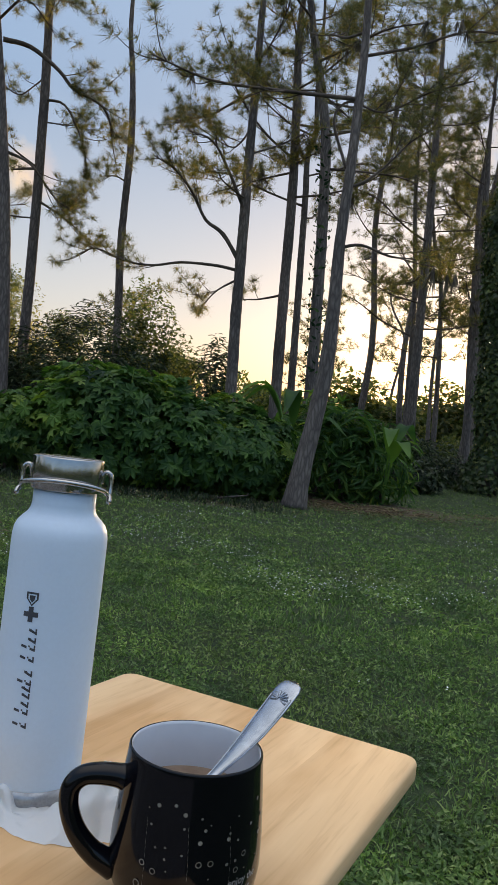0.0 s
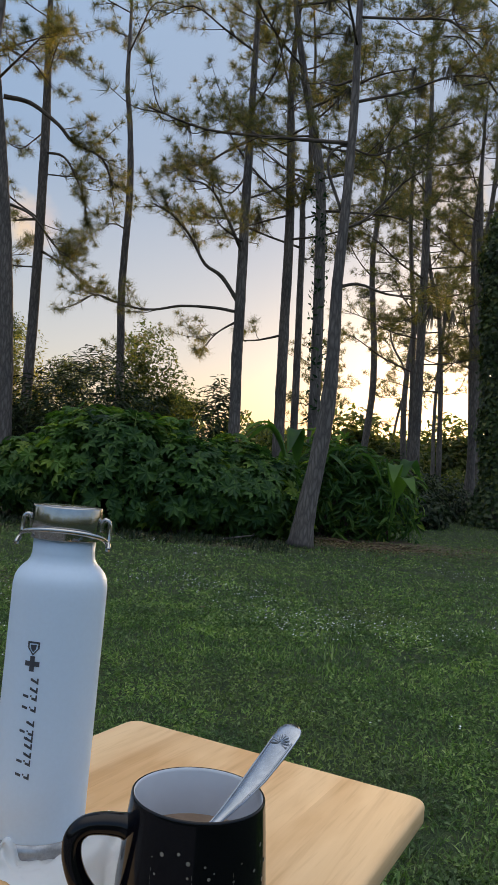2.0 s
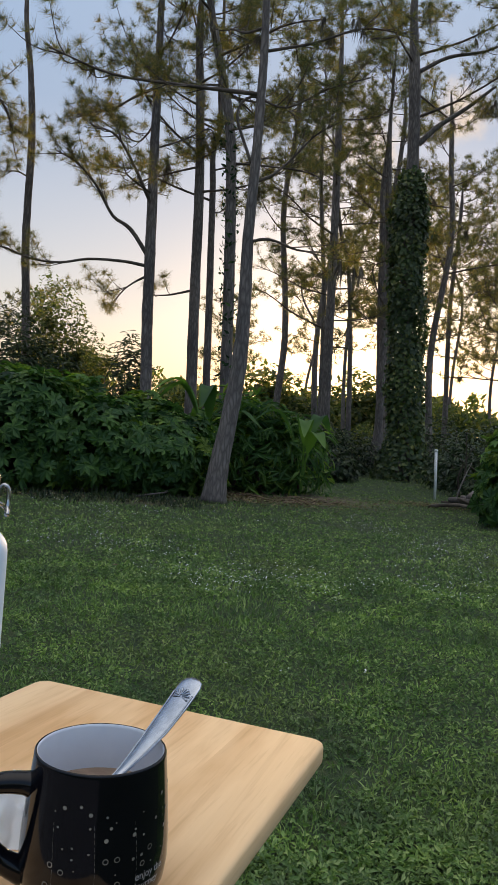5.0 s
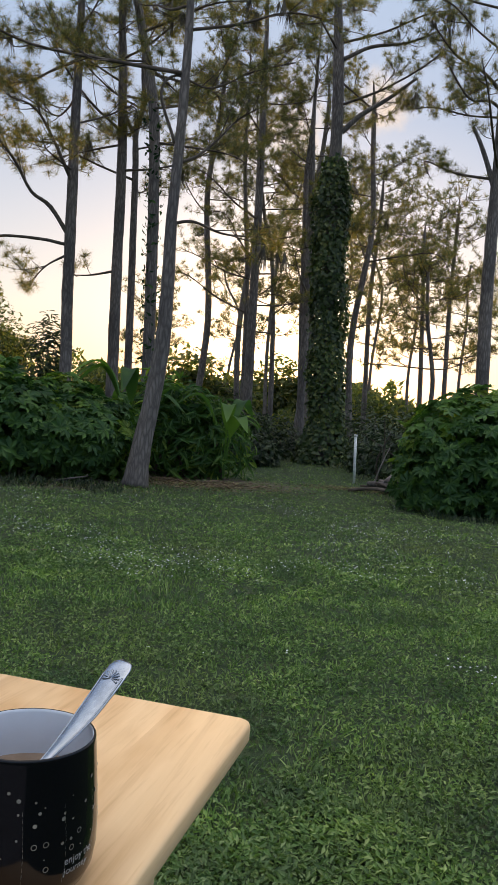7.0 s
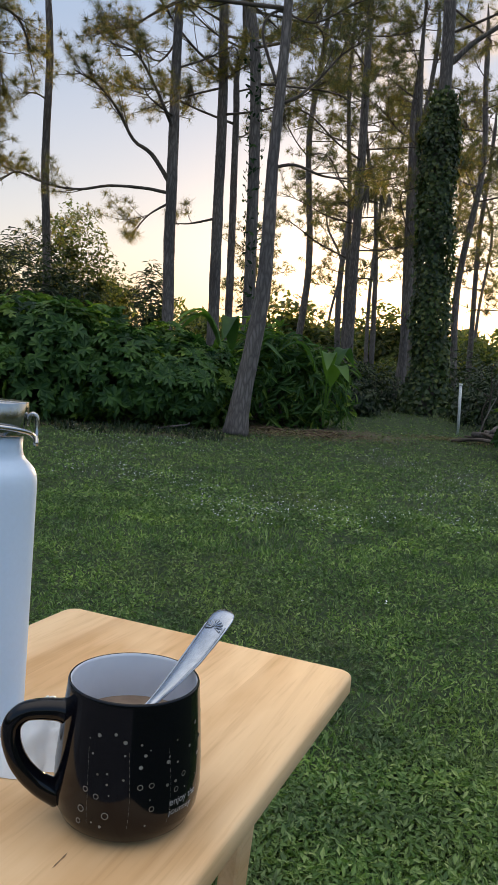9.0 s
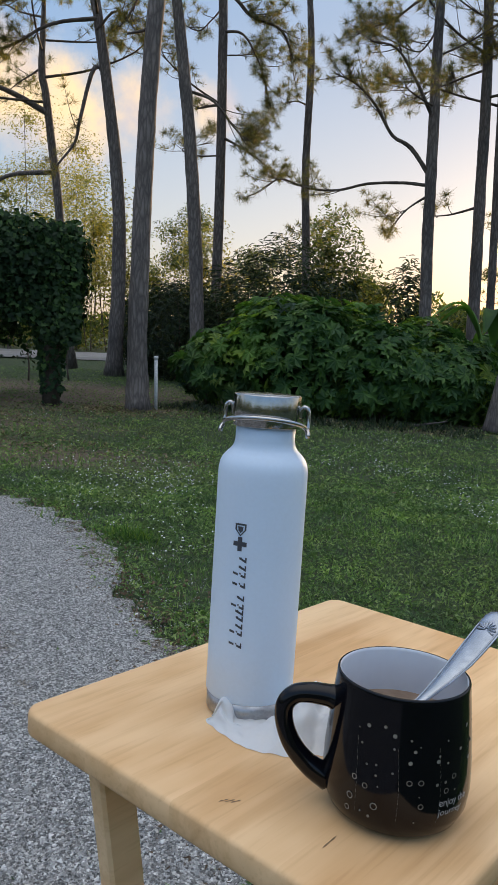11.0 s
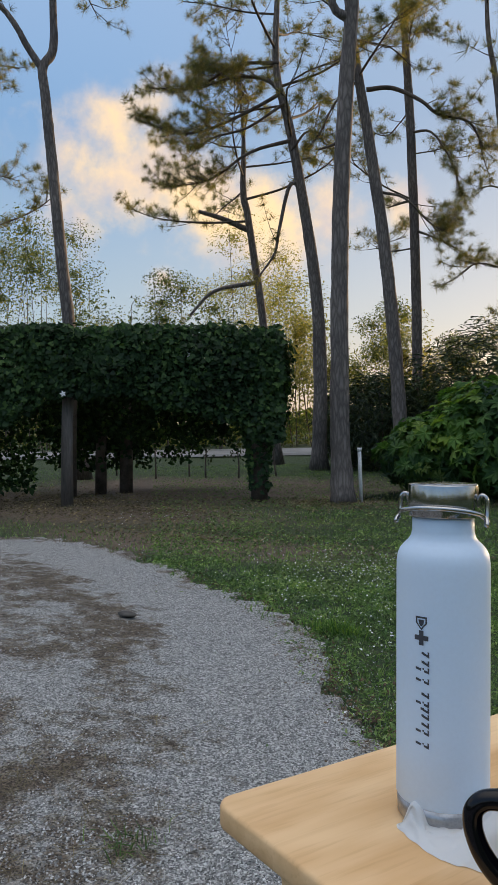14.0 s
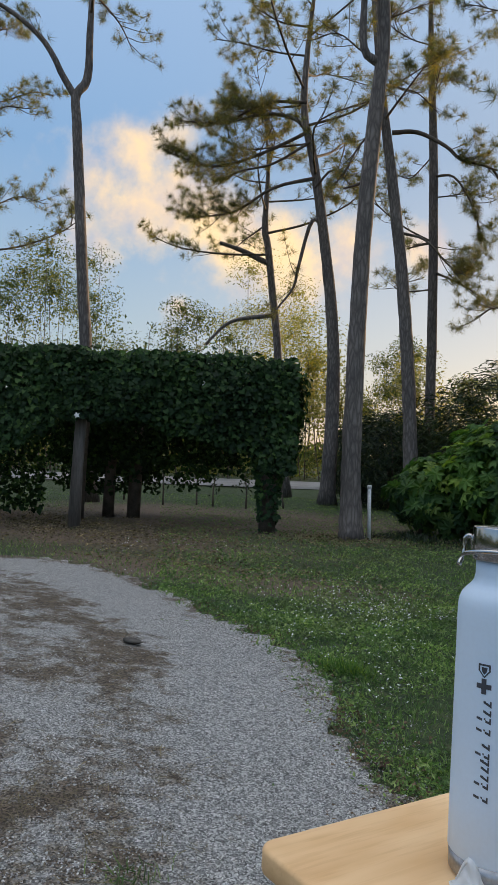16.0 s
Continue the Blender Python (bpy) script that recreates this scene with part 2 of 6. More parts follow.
LETTERS = surface("white_print", (0.36, 0.36, 0.36), (0.42, 0.42, 0.42), 60, 0.5, bump=0)
PVC = surface("white_pvc", (0.6, 0.6, 0.6), (0.75, 0.75, 0.75), 4, 0.5, bump=0.05)
POST = surface("weathered_post", (0.1, 0.085, 0.075), (0.24, 0.21, 0.19), 5, 0.9, bump=0.6, distance=0.006, stretch=(1, 1, 0.15))
ROADS = surface("road_surface", (0.2, 0.195, 0.19), (0.28, 0.275, 0.27), 1.0, 0.9, bump=0.2)
STONE = leaf_material("shell_gravel", (0.14, 0.136, 0.13), (0.45, 0.445, 0.435), (0.83, 0.82, 0.8), 60, 0.0, 0.9, lo=(0.75, 0.75, 0.75), hi=(1.2, 1.2, 1.2))
ROCK = surface("dark_rock", (0.05, 0.045, 0.04), (0.1, 0.09, 0.08), 20, 0.9, bump=0.5)
MOSS = surface("hanging_dry_needles", (0.07, 0.06, 0.045), (0.17, 0.14, 0.1), 5, 0.95, bump=0)
DRY = leaf_material("dry_leaves", (0.10, 0.075, 0.048), (0.18, 0.14, 0.09), (0.34, 0.27, 0.18), 2.0, 0.2, 0.7)
# lit copy of the far foliage: low golden sunlight put into the leaf colour
SUN_TINTED_LEAF = leaf_material("sun_tinted_foliage", (0.12, 0.12, 0.045), (0.26, 0.22, 0.085), (0.42, 0.32, 0.12), 0.6, 0.5, 0.6, 1.2)
KNOT = surface("dark_knot", (0.2, 0.12, 0.06), (0.32, 0.2, 0.1), 90, 0.7, bump=0)
STRAW = surface("fallen_debris", (0.08, 0.05, 0.03), (0.22, 0.15, 0.09), 8, 0.95, bump=0.3)


def wood_material():
    m, n, l, p, _ = nodes_of("oiled_pine_top")
    c = n.new("ShaderNodeTexCoord")
    mp = n.new("ShaderNodeMapping")
    mp.inputs["Scale"].default_value = (1.0, 0.055, 1.0)
    l.new(c.outputs["Object"], mp.inputs["Vector"])
    # glued boards, each with its own tone
    sep = n.new("ShaderNodeSeparateXYZ")
    l.new(c.outputs["Object"], sep.inputs["Vector"])
    fl = n.new("ShaderNodeMath")
    fl.operation = "SNAP"
    fl.inputs[1].default_value = 0.0935
    l.new(sep.outputs["X"], fl.inputs[0])
    wn_ = n.new("ShaderNodeTexWhiteNoise")
    wn_.noise_dimensions = "1D"
    l.new(fl.outputs[0], wn_.inputs["W"])
    off = n.new("ShaderNodeVectorMath")
    off.operation = "ADD"
    l.new(mp.outputs["Vector"], off.inputs[0])
    l.new(wn_.outputs["Color"], off.inputs[1])
    grain = n.new("ShaderNodeTexNoise")
    grain.inputs["Scale"].default_value, grain.inputs["Detail"].default_value, grain.inputs["Roughness"].default_value, grain.inputs["Distortion"].default_value = 26.0, 6.0, 0.62, 1.4
    l.new(off.outputs["Vector"], grain.inputs["Vector"])
    pores = n.new("ShaderNodeTexNoise")
    pores.inputs["Scale"].default_value, pores.inputs["Detail"].default_value = 260.0, 3.0
    l.new(off.outputs["Vector"], pores.inputs["Vector"])
    r = ramp_of(n, (0.25, (0.72, 0.46, 0.245)), (0.45, (0.86, 0.595, 0.34)), (0.7, (0.92, 0.655, 0.39)))
    l.new(grain.outputs["Fac"], r.inputs["Fac"])
    t = ramp_of(n, (0.0, (0.84, 0.77, 0.69)), (1.0, (1.07, 1.06, 1.06)))
    l.new(wn_.outputs["Value"], t.inputs["Fac"])
    q = ramp_of(n, (0.34, (0.94, 0.92, 0.9)), (0.45, (1, 1, 1)))
    l.new(pores.outputs["Fac"], q.inputs["Fac"])
    col = mix_of(n, l, r.outputs["Color"], t.outputs["Color"], 1.0, "MULTIPLY")
    big = noise_of(n, l, 13.0, 3, 0.5, (1, 0.35, 1))
    bt = ramp_of(n, (0.36, (0.84, 0.74, 0.63)), (0.58, (1.04, 1.04, 1.04)))
    l.new(big.outputs["Fac"], bt.inputs["Fac"])
    col = mix_of(n, l, col, bt.outputs["Color"], 1.0, "MULTIPLY")
    l.new(mix_of(n, l, col, q.outputs["Color"], 1.0, "MULTIPLY"), p.inputs["Base Color"])
    p.inputs["Roughness"].default_value = 0.62
    p.inputs["Specular IOR Level"].default_value = 0.24
    bump_of(n, l, pores.outputs["Fac"], 0.12, 0.0006, p)
    return m


WOOD = wood_material()


def ground_material():
    """Lawn soil and thatch; bare needle-strewn earth under the arbour and the trees."""
    m, n, l, p, _ = nodes_of("lawn_ground")
    a = noise_of(n, l, 0.9, 5, 0.6)
    b = noise_of(n, l, 18.0, 5, 0.65)
    g = noise_of(n, l, 110.0, 3, 0.6)
    grass = ramp_of(n, (0.3, (0.018, 0.034, 0.012)), (0.5, (0.04, 0.07, 0.02)), (0.72, (0.09, 0.10, 0.04)))
    l.new(b.outputs["Fac"], grass.inputs["Fac"])
    earth = ramp_of(n, (0.3, (0.10, 0.07, 0.05)), (0.7, (0.24, 0.175, 0.125)))
    l.new(b.outputs["Fac"], earth.inputs["Fac"])
    c = n.new("ShaderNodeTexCoord")
    edge = None
    for x, y, rx, ry in ((-7.0, 6.3, 3.4, 1.5), (-6.5, 9.0, 3.0, 2.5), (0.9, 10.3, 1.6, 0.9), (-2.2, 9.3, 2.4, 0.9), (-4.2, 8.6, 1.2, 0.8), (-3.7, 4.9, 2.0, 0.5)):
        mp = n.new("ShaderNodeMapping")
        mp.vector_type = "TEXTURE"
        mp.inputs["Location"].default_value, mp.inputs["Scale"].default_value = (x, y, 0), (rx, ry, 1000)
        l.new(c.outputs["Object"], mp.inputs["Vector"])
        ln = n.new("ShaderNodeVectorMath")
        ln.operation = "LENGTH"
        l.new(mp.outputs["Vector"], ln.inputs[0])
        if edge is None:
            edge = ln.outputs["Value"]
        else:
            mn = n.new("ShaderNodeMath")
            mn.operation = "MINIMUM"
            l.new(edge, mn.inputs[0])
            l.new(ln.outputs["Value"], mn.inputs[1])
            edge = mn.outputs[0]
    add = n.new("ShaderNodeMath")
    add.operation = "MULTIPLY_ADD"
    add.inputs[1].default_value = 1.1
    l.new(a.outputs["Fac"], add.inputs[0])
    l.new(edge, add.inputs[2])
    mr = n.new("ShaderNodeMapRange")
    mr.inputs["From Min"].default_value, mr.inputs["From Max"].default_value = 1.15, 1.75
    mr.inputs["To Min"].default_value, mr.inputs["To Max"].default_value = 1.0, 0.0
    l.new(add.outputs[0], mr.inputs["Value"])
    col = mix_of(n, l, grass.outputs["Color"], earth.outputs["Color"], mr.outputs["Result"])
    f = ramp_of(n, (0.3, (0.6, 0.6, 0.6)), (0.7, (1.35, 1.35, 1.35)))
    l.new(g.outputs["Fac"], f.inputs["Fac"])
    l.new(mix_of(n, l, col, f.outputs["Color"], 1.0, "MULTIPLY"), p.inputs["Base Color"])
    p.inputs["Roughness"].default_value = 0.95
    bump_of(n, l, g.outputs["Fac"], 0.8, 0.03, p)
    return m


GROUND = ground_material()


def gravel_material():
    """Crushed shell: cell by cell in tone, trodden clean beside the lawn, soiled and grown over further in."""
    m, n, l, p, _ = nodes_of("gravel_drive")
    c = n.new("ShaderNodeTexCoord")
    v = n.new("ShaderNodeTexVoronoi")
    v.inputs["Scale"].default_value = 200.0
    l.new(c.outputs["Object"], v.inputs["Vector"])
    hue = n.new("ShaderNodeSeparateColor")
    l.new(v.outputs["Color"], hue.inputs["Color"])
    r = ramp_of(n, (0.0, (0.085, 0.083, 0.08)), (0.5, (0.36, 0.355, 0.345)), (1.0, (0.79, 0.78, 0.76)))
    l.new(hue.outputs["Red"], r.inputs["Fac"])
    soil = n.new("ShaderNodeAttribute")
    soil.attribute_name = "soil"
    torn = noise_of(n, l, 8.0, 7, 0.72, (1, 1.3, 1))
    both = n.new("ShaderNodeMath")
    both.operation = "MULTIPLY_ADD"
    both.inputs[1].default_value = 1.6
    l.new(torn.outputs["Fac"], both.inputs[0])
    l.new(soil.outputs["Fac"], both.inputs[2])
    both = both.outputs[0]
    e = ramp_of(n, (0.72, (1.0, 1.0, 1.0)), (0.84, (0.62, 0.56, 0.49)), (0.98, (0.36, 0.28, 0.21)))
    l.new(both, e.inputs["Fac"])
    l.new(mix_of(n, l, r.outputs["Color"], e.outputs["Color"], 1.0, "MULTIPLY"), p.inputs["Base Color"])
    p.inputs["Roughness"].default_value = 0.95
    bump_of(n, l, v.outputs["Distance"], 1.0, 0.009, p)
    return m


GRAVEL = gravel_material()


def film_material():
    m, n, l, p, out = nodes_of("thin_white_plastic")
    p.inputs["Base Color"].default_value = (0.9, 0.96, 1.0, 1)
    p.inputs["Roughness"].default_value = 0.35
    a = noise_of(n, l, 55.0, 3, 0.5)
    bump_of(n, l, a.outputs["Fac"], 0.25, 0.003, p)
    t = n.new("ShaderNodeBsdfTranslucent")
    t.inputs["Color"].default_value = (0.8, 0.81, 0.83, 1)
    s = n.new("ShaderNodeMixShader")
    s.inputs["Fac"].default_value = 0.35
    l.new(p.outputs["BSDF"], s.inputs[1])
    l.new(t.outputs["BSDF"], s.inputs[2])
    l.new(s.outputs["Shader"], out.inputs["Surface"])
    return m


FILM = film_material()

# ---- building tools ----


def link(name, verts, faces, material, parent=None, label="", smooth=True):
    """A mesh object from arrays; a list of materials gives slots."""
    me = bpy.data.meshes.new(name)
    me.from_pydata([tuple(v) for v in verts] if not isinstance(verts, np.ndarray) else verts.tolist(), [],
                   faces.tolist() if isinstance(faces, np.ndarray) else faces)
    me.materials.append(material)
    if smooth:
        me.polygons.foreach_set("use_smooth", [True] * len(me.polygons))
    me.update()
    ob = new(name, me)
    if parent is not None:
        ob.parent = parent
        ob.matrix_parent_inverse = parent.matrix_basis.inverted()
    if label:
        ob["label"] = label
    return ob


def part(name, bm, material, parent, label="", smooth=True):
    me = bpy.data.meshes.new(name)
    bm.to_mesh(me)
    bm.free()
    me.materials.append(material)
    if smooth:
        me.polygons.foreach_set("use_smooth", [True] * len(me.polygons))
    ob = new(name, me)
    if parent is not None:
        ob.parent = parent
    if label:
        ob["label"] = label
    return ob


def tri_mesh(name, V, F, material, parent=None, smooth=False):
    """Fast mesh of triangles from numpy arrays, in world places."""
    me = bpy.data.meshes.new(name)
    me.vertices.add(len(V))
    me.vertices.foreach_set("co", np.ascontiguousarray(V, dtype=np.float32).ravel())
    me.loops.add(3 * len(F))
    me.loops.foreach_set("vertex_index", np.ascontiguousarray(F, dtype=np.int32).ravel())
    me.polygons.add(len(F))
    me.polygons.foreach_set("loop_start", np.arange(0, 3 * len(F), 3, dtype=np.int32))
    me.polygons.foreach_set("use_smooth", np.full(len(F), smooth))
    me.materials.append(material)
    me.update(calc_edges=True)
    ob = new(name, me)
    if parent is not None:
        ob.parent = parent
        ob.matrix_parent_inverse = parent.matrix_basis.inverted()
    return ob


def empty(name, place, label, category, group=""):
    ob = new(name)
    ob.location = place
    ob.empty_display_size = 0.1
    bpy.context.view_layer.update()
    return tagged(ob, label, category, group)


def spline(points, per=6):
    """Catmull-Rom through the points."""
    P = [np.array(p, float) for p in points]
    P = [2 * P[0] - P[1], *P, 2 * P[-1] - P[-2]]
    out = []
    for a, b, c, d in zip(P, P[1:], P[2:], P[3:]):
        for i in range(per):
            t = i / per
            out.append(0.5 * (2 * b + (c - a) * t + (2 * a - 5 * b + 4 * c - d) * t * t + (3 * b - a - 3 * c + d) * t ** 3))
    out.append(P[-2])
    return np.array(out)


class Geo:
    """Collects tubes into one mesh."""

    def __init__(self):
        self.v, self.f, self.n = [], [], 0

    def tube(self, pts, radii, sides=8, rough=0.0, rng=None, cap=True):
        pts = np.array(pts, float)
        k = len(pts)
        radii = np.broadcast_to(np.array(radii, float), (k,))
        d = np.gradient(pts, axis=0)
        d /= np.linalg.norm(d, axis=1)[:, None] + 1e-9
        ref = np.array([1.0, 0.0, 0.0]) if abs(d[0][0]) < 0.9 else np.array([0.0, 1.0, 0.0])
        rows = []
        for i in range(k):
            a = np.cross(d[i], ref)
            a /= np.linalg.norm(a)
            b = np.cross(d[i], a)
            ref = np.cross(a, d[i])
            ang = np.arange(sides) * 2 * math.pi / sides
            r = radii[i] * (1 + (rng.normal(0, rough, sides) if rough else 0))
            rows.append(pts[i] + np.outer(np.cos(ang) * r, a) + np.outer(np.sin(ang) * r, b))
        self.v.append(np.concatenate(rows))
        for i in range(k - 1):
            for j in range(sides):
                p, q = self.n + i * sides + j, self.n + i * sides + (j + 1) % sides
                self.f.append((p, q, q + sides, p + sides))
        if cap:
            self.f.append(tuple(self.n + (k - 1) * sides + j for j in range(sides)))
            self.f.append(tuple(self.n + j for j in reversed(range(sides))))
        self.n += k * sides

    def object(self, name, material, parent=None, label=""):
        return link(name, np.concatenate(self.v), self.f, material, parent, label)


def turned(normals, spin, size):
    """Rotation matrices whose z axis is the normal, spun about it, times the size."""
    z = normals / (np.linalg.norm(normals, axis=1)[:, None] + 1e-9)
    ref = np.where(np.abs(z[:, 2:3]) < 0.9, np.array([[0.0, 0, 1.0]]), np.array([[1.0, 0, 0]]))
    x = np.cross(ref, z)
    x /= np.linalg.norm(x, axis=1)[:, None]
    y = np.cross(z, x)
    c, s = np.cos(spin)[:, None], np.sin(spin)[:, None]
    X, Y = c * x + s * y, c * y - s * x
    return np.stack([X, Y, z], axis=2) * np.asarray(size).reshape(-1, 1, 1)


def scatter(tv, tf, M, P):
    V = np.einsum("nij,kj->nki", M, tv) + P[:, None, :]
    F = tf[None] + (np.arange(len(P)) * len(tv))[:, None, None]
    return V.reshape(-1, 3), F.reshape(-1, 3)


def joined(pairs):
    vs, fs, n = [], [], 0
    for v, f in pairs:
        vs.append(v)
        fs.append(f + n)
        n += len(v)
    return np.concatenate(vs), np.concatenate(fs)


def tuft_shape(rng, needles=32, width=0.027, spread=1.15):
    """A brush of pine needles of unit length round +z."""
    V, F = [], []
    for i in range(needles):
        tilt, az = spread * math.sqrt(rng.random()) , rng.random() * 2 * math.pi
        ln = rng.uniform(0.65, 1.0)
        d = np.array([math.sin(tilt) * math.cos(az), math.sin(tilt) * math.sin(az), math.cos(tilt)])
        side = np.cross(d, rng.normal(size=3))
        side *= width / np.linalg.norm(side)
        root = d * 0.05
        tip = d * ln + np.array([0, 0, -0.08 * ln])
        V += [root - side * 0.5, root + side * 0.5, tip]
        F.append((3 * i, 3 * i + 1, 3 * i + 2))
    return np.array(V), np.array(F)


def palmate_shape(lobes=7):
    """A lobed leaf of unit width, folded a little along each lobe."""
    V, F = [(0, 0, 0)], []
    for i in range(lobes):
        a = math.radians(-130 + 260 * i / (lobes - 1)) + math.pi / 2
        ln = 0.34 + 0.2 * math.cos((i - (lobes - 1) / 2) * 0.42)
        w = 0.36
        for da, r, z in ((-w, 0.62 * ln, 0.0), (0, ln, -0.10), (w, 0.62 * ln, 0.0)):
            V.append((math.cos(a + da) * r, math.sin(a + da) * r, z + 0.05 * (r > 0.3)))
        b = 1 + 3 * i
        F += [(0, b, b + 1), (0, b + 1, b + 2)]
    return np.array(V, float), np.array(F)


def oval_shape(long=1.0, wide=0.42):
    V = [(0, 0, 0), (-wide / 2, 0.35 * long, 0.06), (0, 0.4 * long, 0.0), (wide / 2, 0.35 * long, 0.06), (-wide * 0.33, 0.7 * long, 0.03), (0, long, -0.1), (wide * 0.33, 0.7 * long, 0.03)]
    F = [(0, 2, 1), (0, 3, 2), (1, 2, 4), (2, 3, 6), (2, 5, 4), (2, 6, 5)]
    return np.array(V, float), np.array(F)


def heart_shape():
    V = [(0, 0.05, 0), (-0.34, -0.12, 0.05), (-0.42, 0.25, 0.03), (0, 0.85, -0.08), (0.42, 0.25, 0.03), (0.34, -0.12, 0.05)]
    F = [(0, 2, 1), (0, 3, 2), (0, 4, 3), (0, 5, 4)]
    return np.array(V, float), np.array(F)


LEAVES = {"clover": (np.array([(0, 0, 0), (-0.2, 0.5, 0.1), (0, 1.0, -0.05), (0.2, 0.5, 0.1)], float), np.array([(0, 2, 1), (0, 3, 2)])), "palmate": palmate_shape(), "oval": oval_shape(), "long": oval_shape(1.0, 0.2), "blade": (np.array([(0, 0, 0), (-0.12, 0.5, 0.1), (0, 1.0, -0.05), (0.12, 0.5, 0.1)], float), np.array([(0, 2, 1), (0, 3, 2)])), "plain": (np.array([(0, 0, 0), (-0.24, 0.45, 0.06), (0, 1.0, -0.05), (0.24, 0.45, 0.06)], float), np.array([(0, 2, 1), (0, 3, 2)])), "heart": heart_shape()}
_r = np.random.default_rng(3)
TUFTS = [tuft_shape(_r, 38, 0.021, 1.5) for _ in range(4)]
FAR_TUFTS = [tuft_shape(_r, 20, 0.05, 1.5) for _ in range(3)]

# ---- the setting: lawn, drive, road ----


def grid_sheet(name, xs, ys, height, material):
    V = [(x, y, height(x, y)) for y in ys for x in xs]
    w = len(xs)
    F = [(j * w + i, j * w + i + 1, (j + 1) * w + i + 1, (j + 1) * w + i) for j in range(len(ys) - 1) for i in range(w - 1)]
    return link(name, V, F, material)


# the drive: a curved sheet of pale gravel whose edge wanders into the grass
DRIVE = spline([(-15.0, 1.6), (-9.0, 3.2), (-6.2, 4.0), (-4.9, 4.42), (-3.9, 4.3), (-3.3, 3.98), (-2.5, 3.6), (-1.85, 3.2), (-1.35, 2.65),
                (-1.02, 2.3), (-0.72, 2.0), (-0.42, 1.55), (-0.2, 1.2), (-0.05, 0.7), (0.1, 0.0), (0.3, -1.5), (0.6, -6.0)], 30)


def on_drive(x, y):
    """How far inside the drive a place lies (metres, negative outside), along the edge's inward side."""
    d = np.hypot(DRIVE[:, 0] - x, DRIVE[:, 1] - y)
    i = int(d.argmin())
    a, b = DRIVE[max(0, i - 1)], DRIVE[min(len(DRIVE) - 1, i + 1)]
    side = (b[0] - a[0]) * (y - a[1]) - (b[1] - a[1]) * (x - a[0])
    return d[i] if side < 0 else -d[i]


def inside_drive(P):
    """on_drive for an array of places."""
    P = np.asarray(P, float)
    out = np.empty(len(P))
    for s in range(0, len(P), 4000):
        q = P[s:s + 4000]
        d = np.hypot(q[:, :1] - DRIVE[None, :, 0], q[:, 1:2] - DRIVE[None, :, 1])
        i = d.argmin(1)
        a, b = DRIVE[np.maximum(0, i - 1)], DRIVE[np.minimum(len(DRIVE) - 1, i + 1)]
        side = (b[:, 0] - a[:, 0]) * (q[:, 1] - a[:, 1]) - (b[:, 1] - a[:, 1]) * (q[:, 0] - a[:, 0])
        near = d[np.arange(len(q)), i]
        out[s:s + 4000] = np.where(side < 0, near, -near)
    return out


def lumps(x, y):
    """Gentle unevenness of the lawn, none at the table; a shallow bed under the drive."""
    d = math.hypot(x, y - 0.6)
    e = on_drive(x, y)
    if e > 0.1:
        return -0.025
    return min(1.0, max(0.0, (d - 2.0) / 4.0)) * min(1.0, max(0.0, (-e - 0.3) / 1.5)) * 0.035 * noise.noise((x * 0.45, y * 0.45, 3.1)) - 0.004


axis = [-400, -200, -120, -70, -45, -30, -22] + [-16 + 0.5 * i for i in range(65)] + [22, 30, 45, 70, 120, 200, 400]
tagged(grid_sheet("ground", axis, axis, lumps, GROUND), "uneven green lawn with bare needle-strewn earth under trees", "lawn", kind="structure")

def drive_edge(x, y):
    return 0.12 * noise.noise((x * 3.1, y * 3.1, 0.5)) + 0.08 * noise.noise((x * 9, y * 9, 1.5)) + 0.055 * noise.noise((x * 31, y * 31, 2.5))


def soiled(x, y):
    """How much soil and dead grass lie in the gravel: hardly any in the trodden lane beside the lawn."""
    e = on_drive(x, y)
    s = min(1.0, max(0.0, (e - 0.25) / 0.6))
    return (0.52 * s * s * (3 - 2 * s) - 0.45 + 0.4 * noise.noise((x * 1.3, y * 1.3, 51.0)) + 0.25 * noise.noise((x * 3.5, y * 3.5, 53.0))
            + 0.5 * math.exp(-((e + 0.0) / 0.15) ** 2))


def torn(x, y):
    """The same with ragged edges."""
    return soiled(x, y) + 0.4 * noise.noise((x * 8, y * 10, 55.0)) + 0.35 * noise.noise((x * 21, y * 26, 57.0))


along = np.gradient(DRIVE, axis=0)
along /= np.linalg.norm(along, axis=1)[:, None]
outer = [(x - t[1] * drive_edge(x, y), y + t[0] * drive_edge(x, y)) for (x, y), t in zip(DRIVE, along)]
V, F = [], []
for i, (x, y) in enumerate(outer):
    n_in = 70
    for j in range(n_in):
        t = (j / (n_in - 1)) ** 1.9
        px, py = x + (-9.0 - x) * t * 0.98, y + (-5.0 - y) * t * 0.98
        z = 0.004 + 0.006 * min(1, j / 2)
        V.append((px, py, z if j else -0.008))
    if i:
        a, b = (i - 1) * n_in, i * n_in
        F += [(a + j, b + j, b + j + 1, a + j + 1) for j in range(n_in - 1)]
drive = link("driveway", V, F, GRAVEL)
drive.data.attributes.new("soil", "FLOAT", "POINT").data.foreach_set("value", [soiled(x, y) if x > -7 and y > 0 else 0.0 for x, y, z in V])
tagged(drive, "pale grey shell gravel drive with brown worn patches", "driveway", kind="structure")


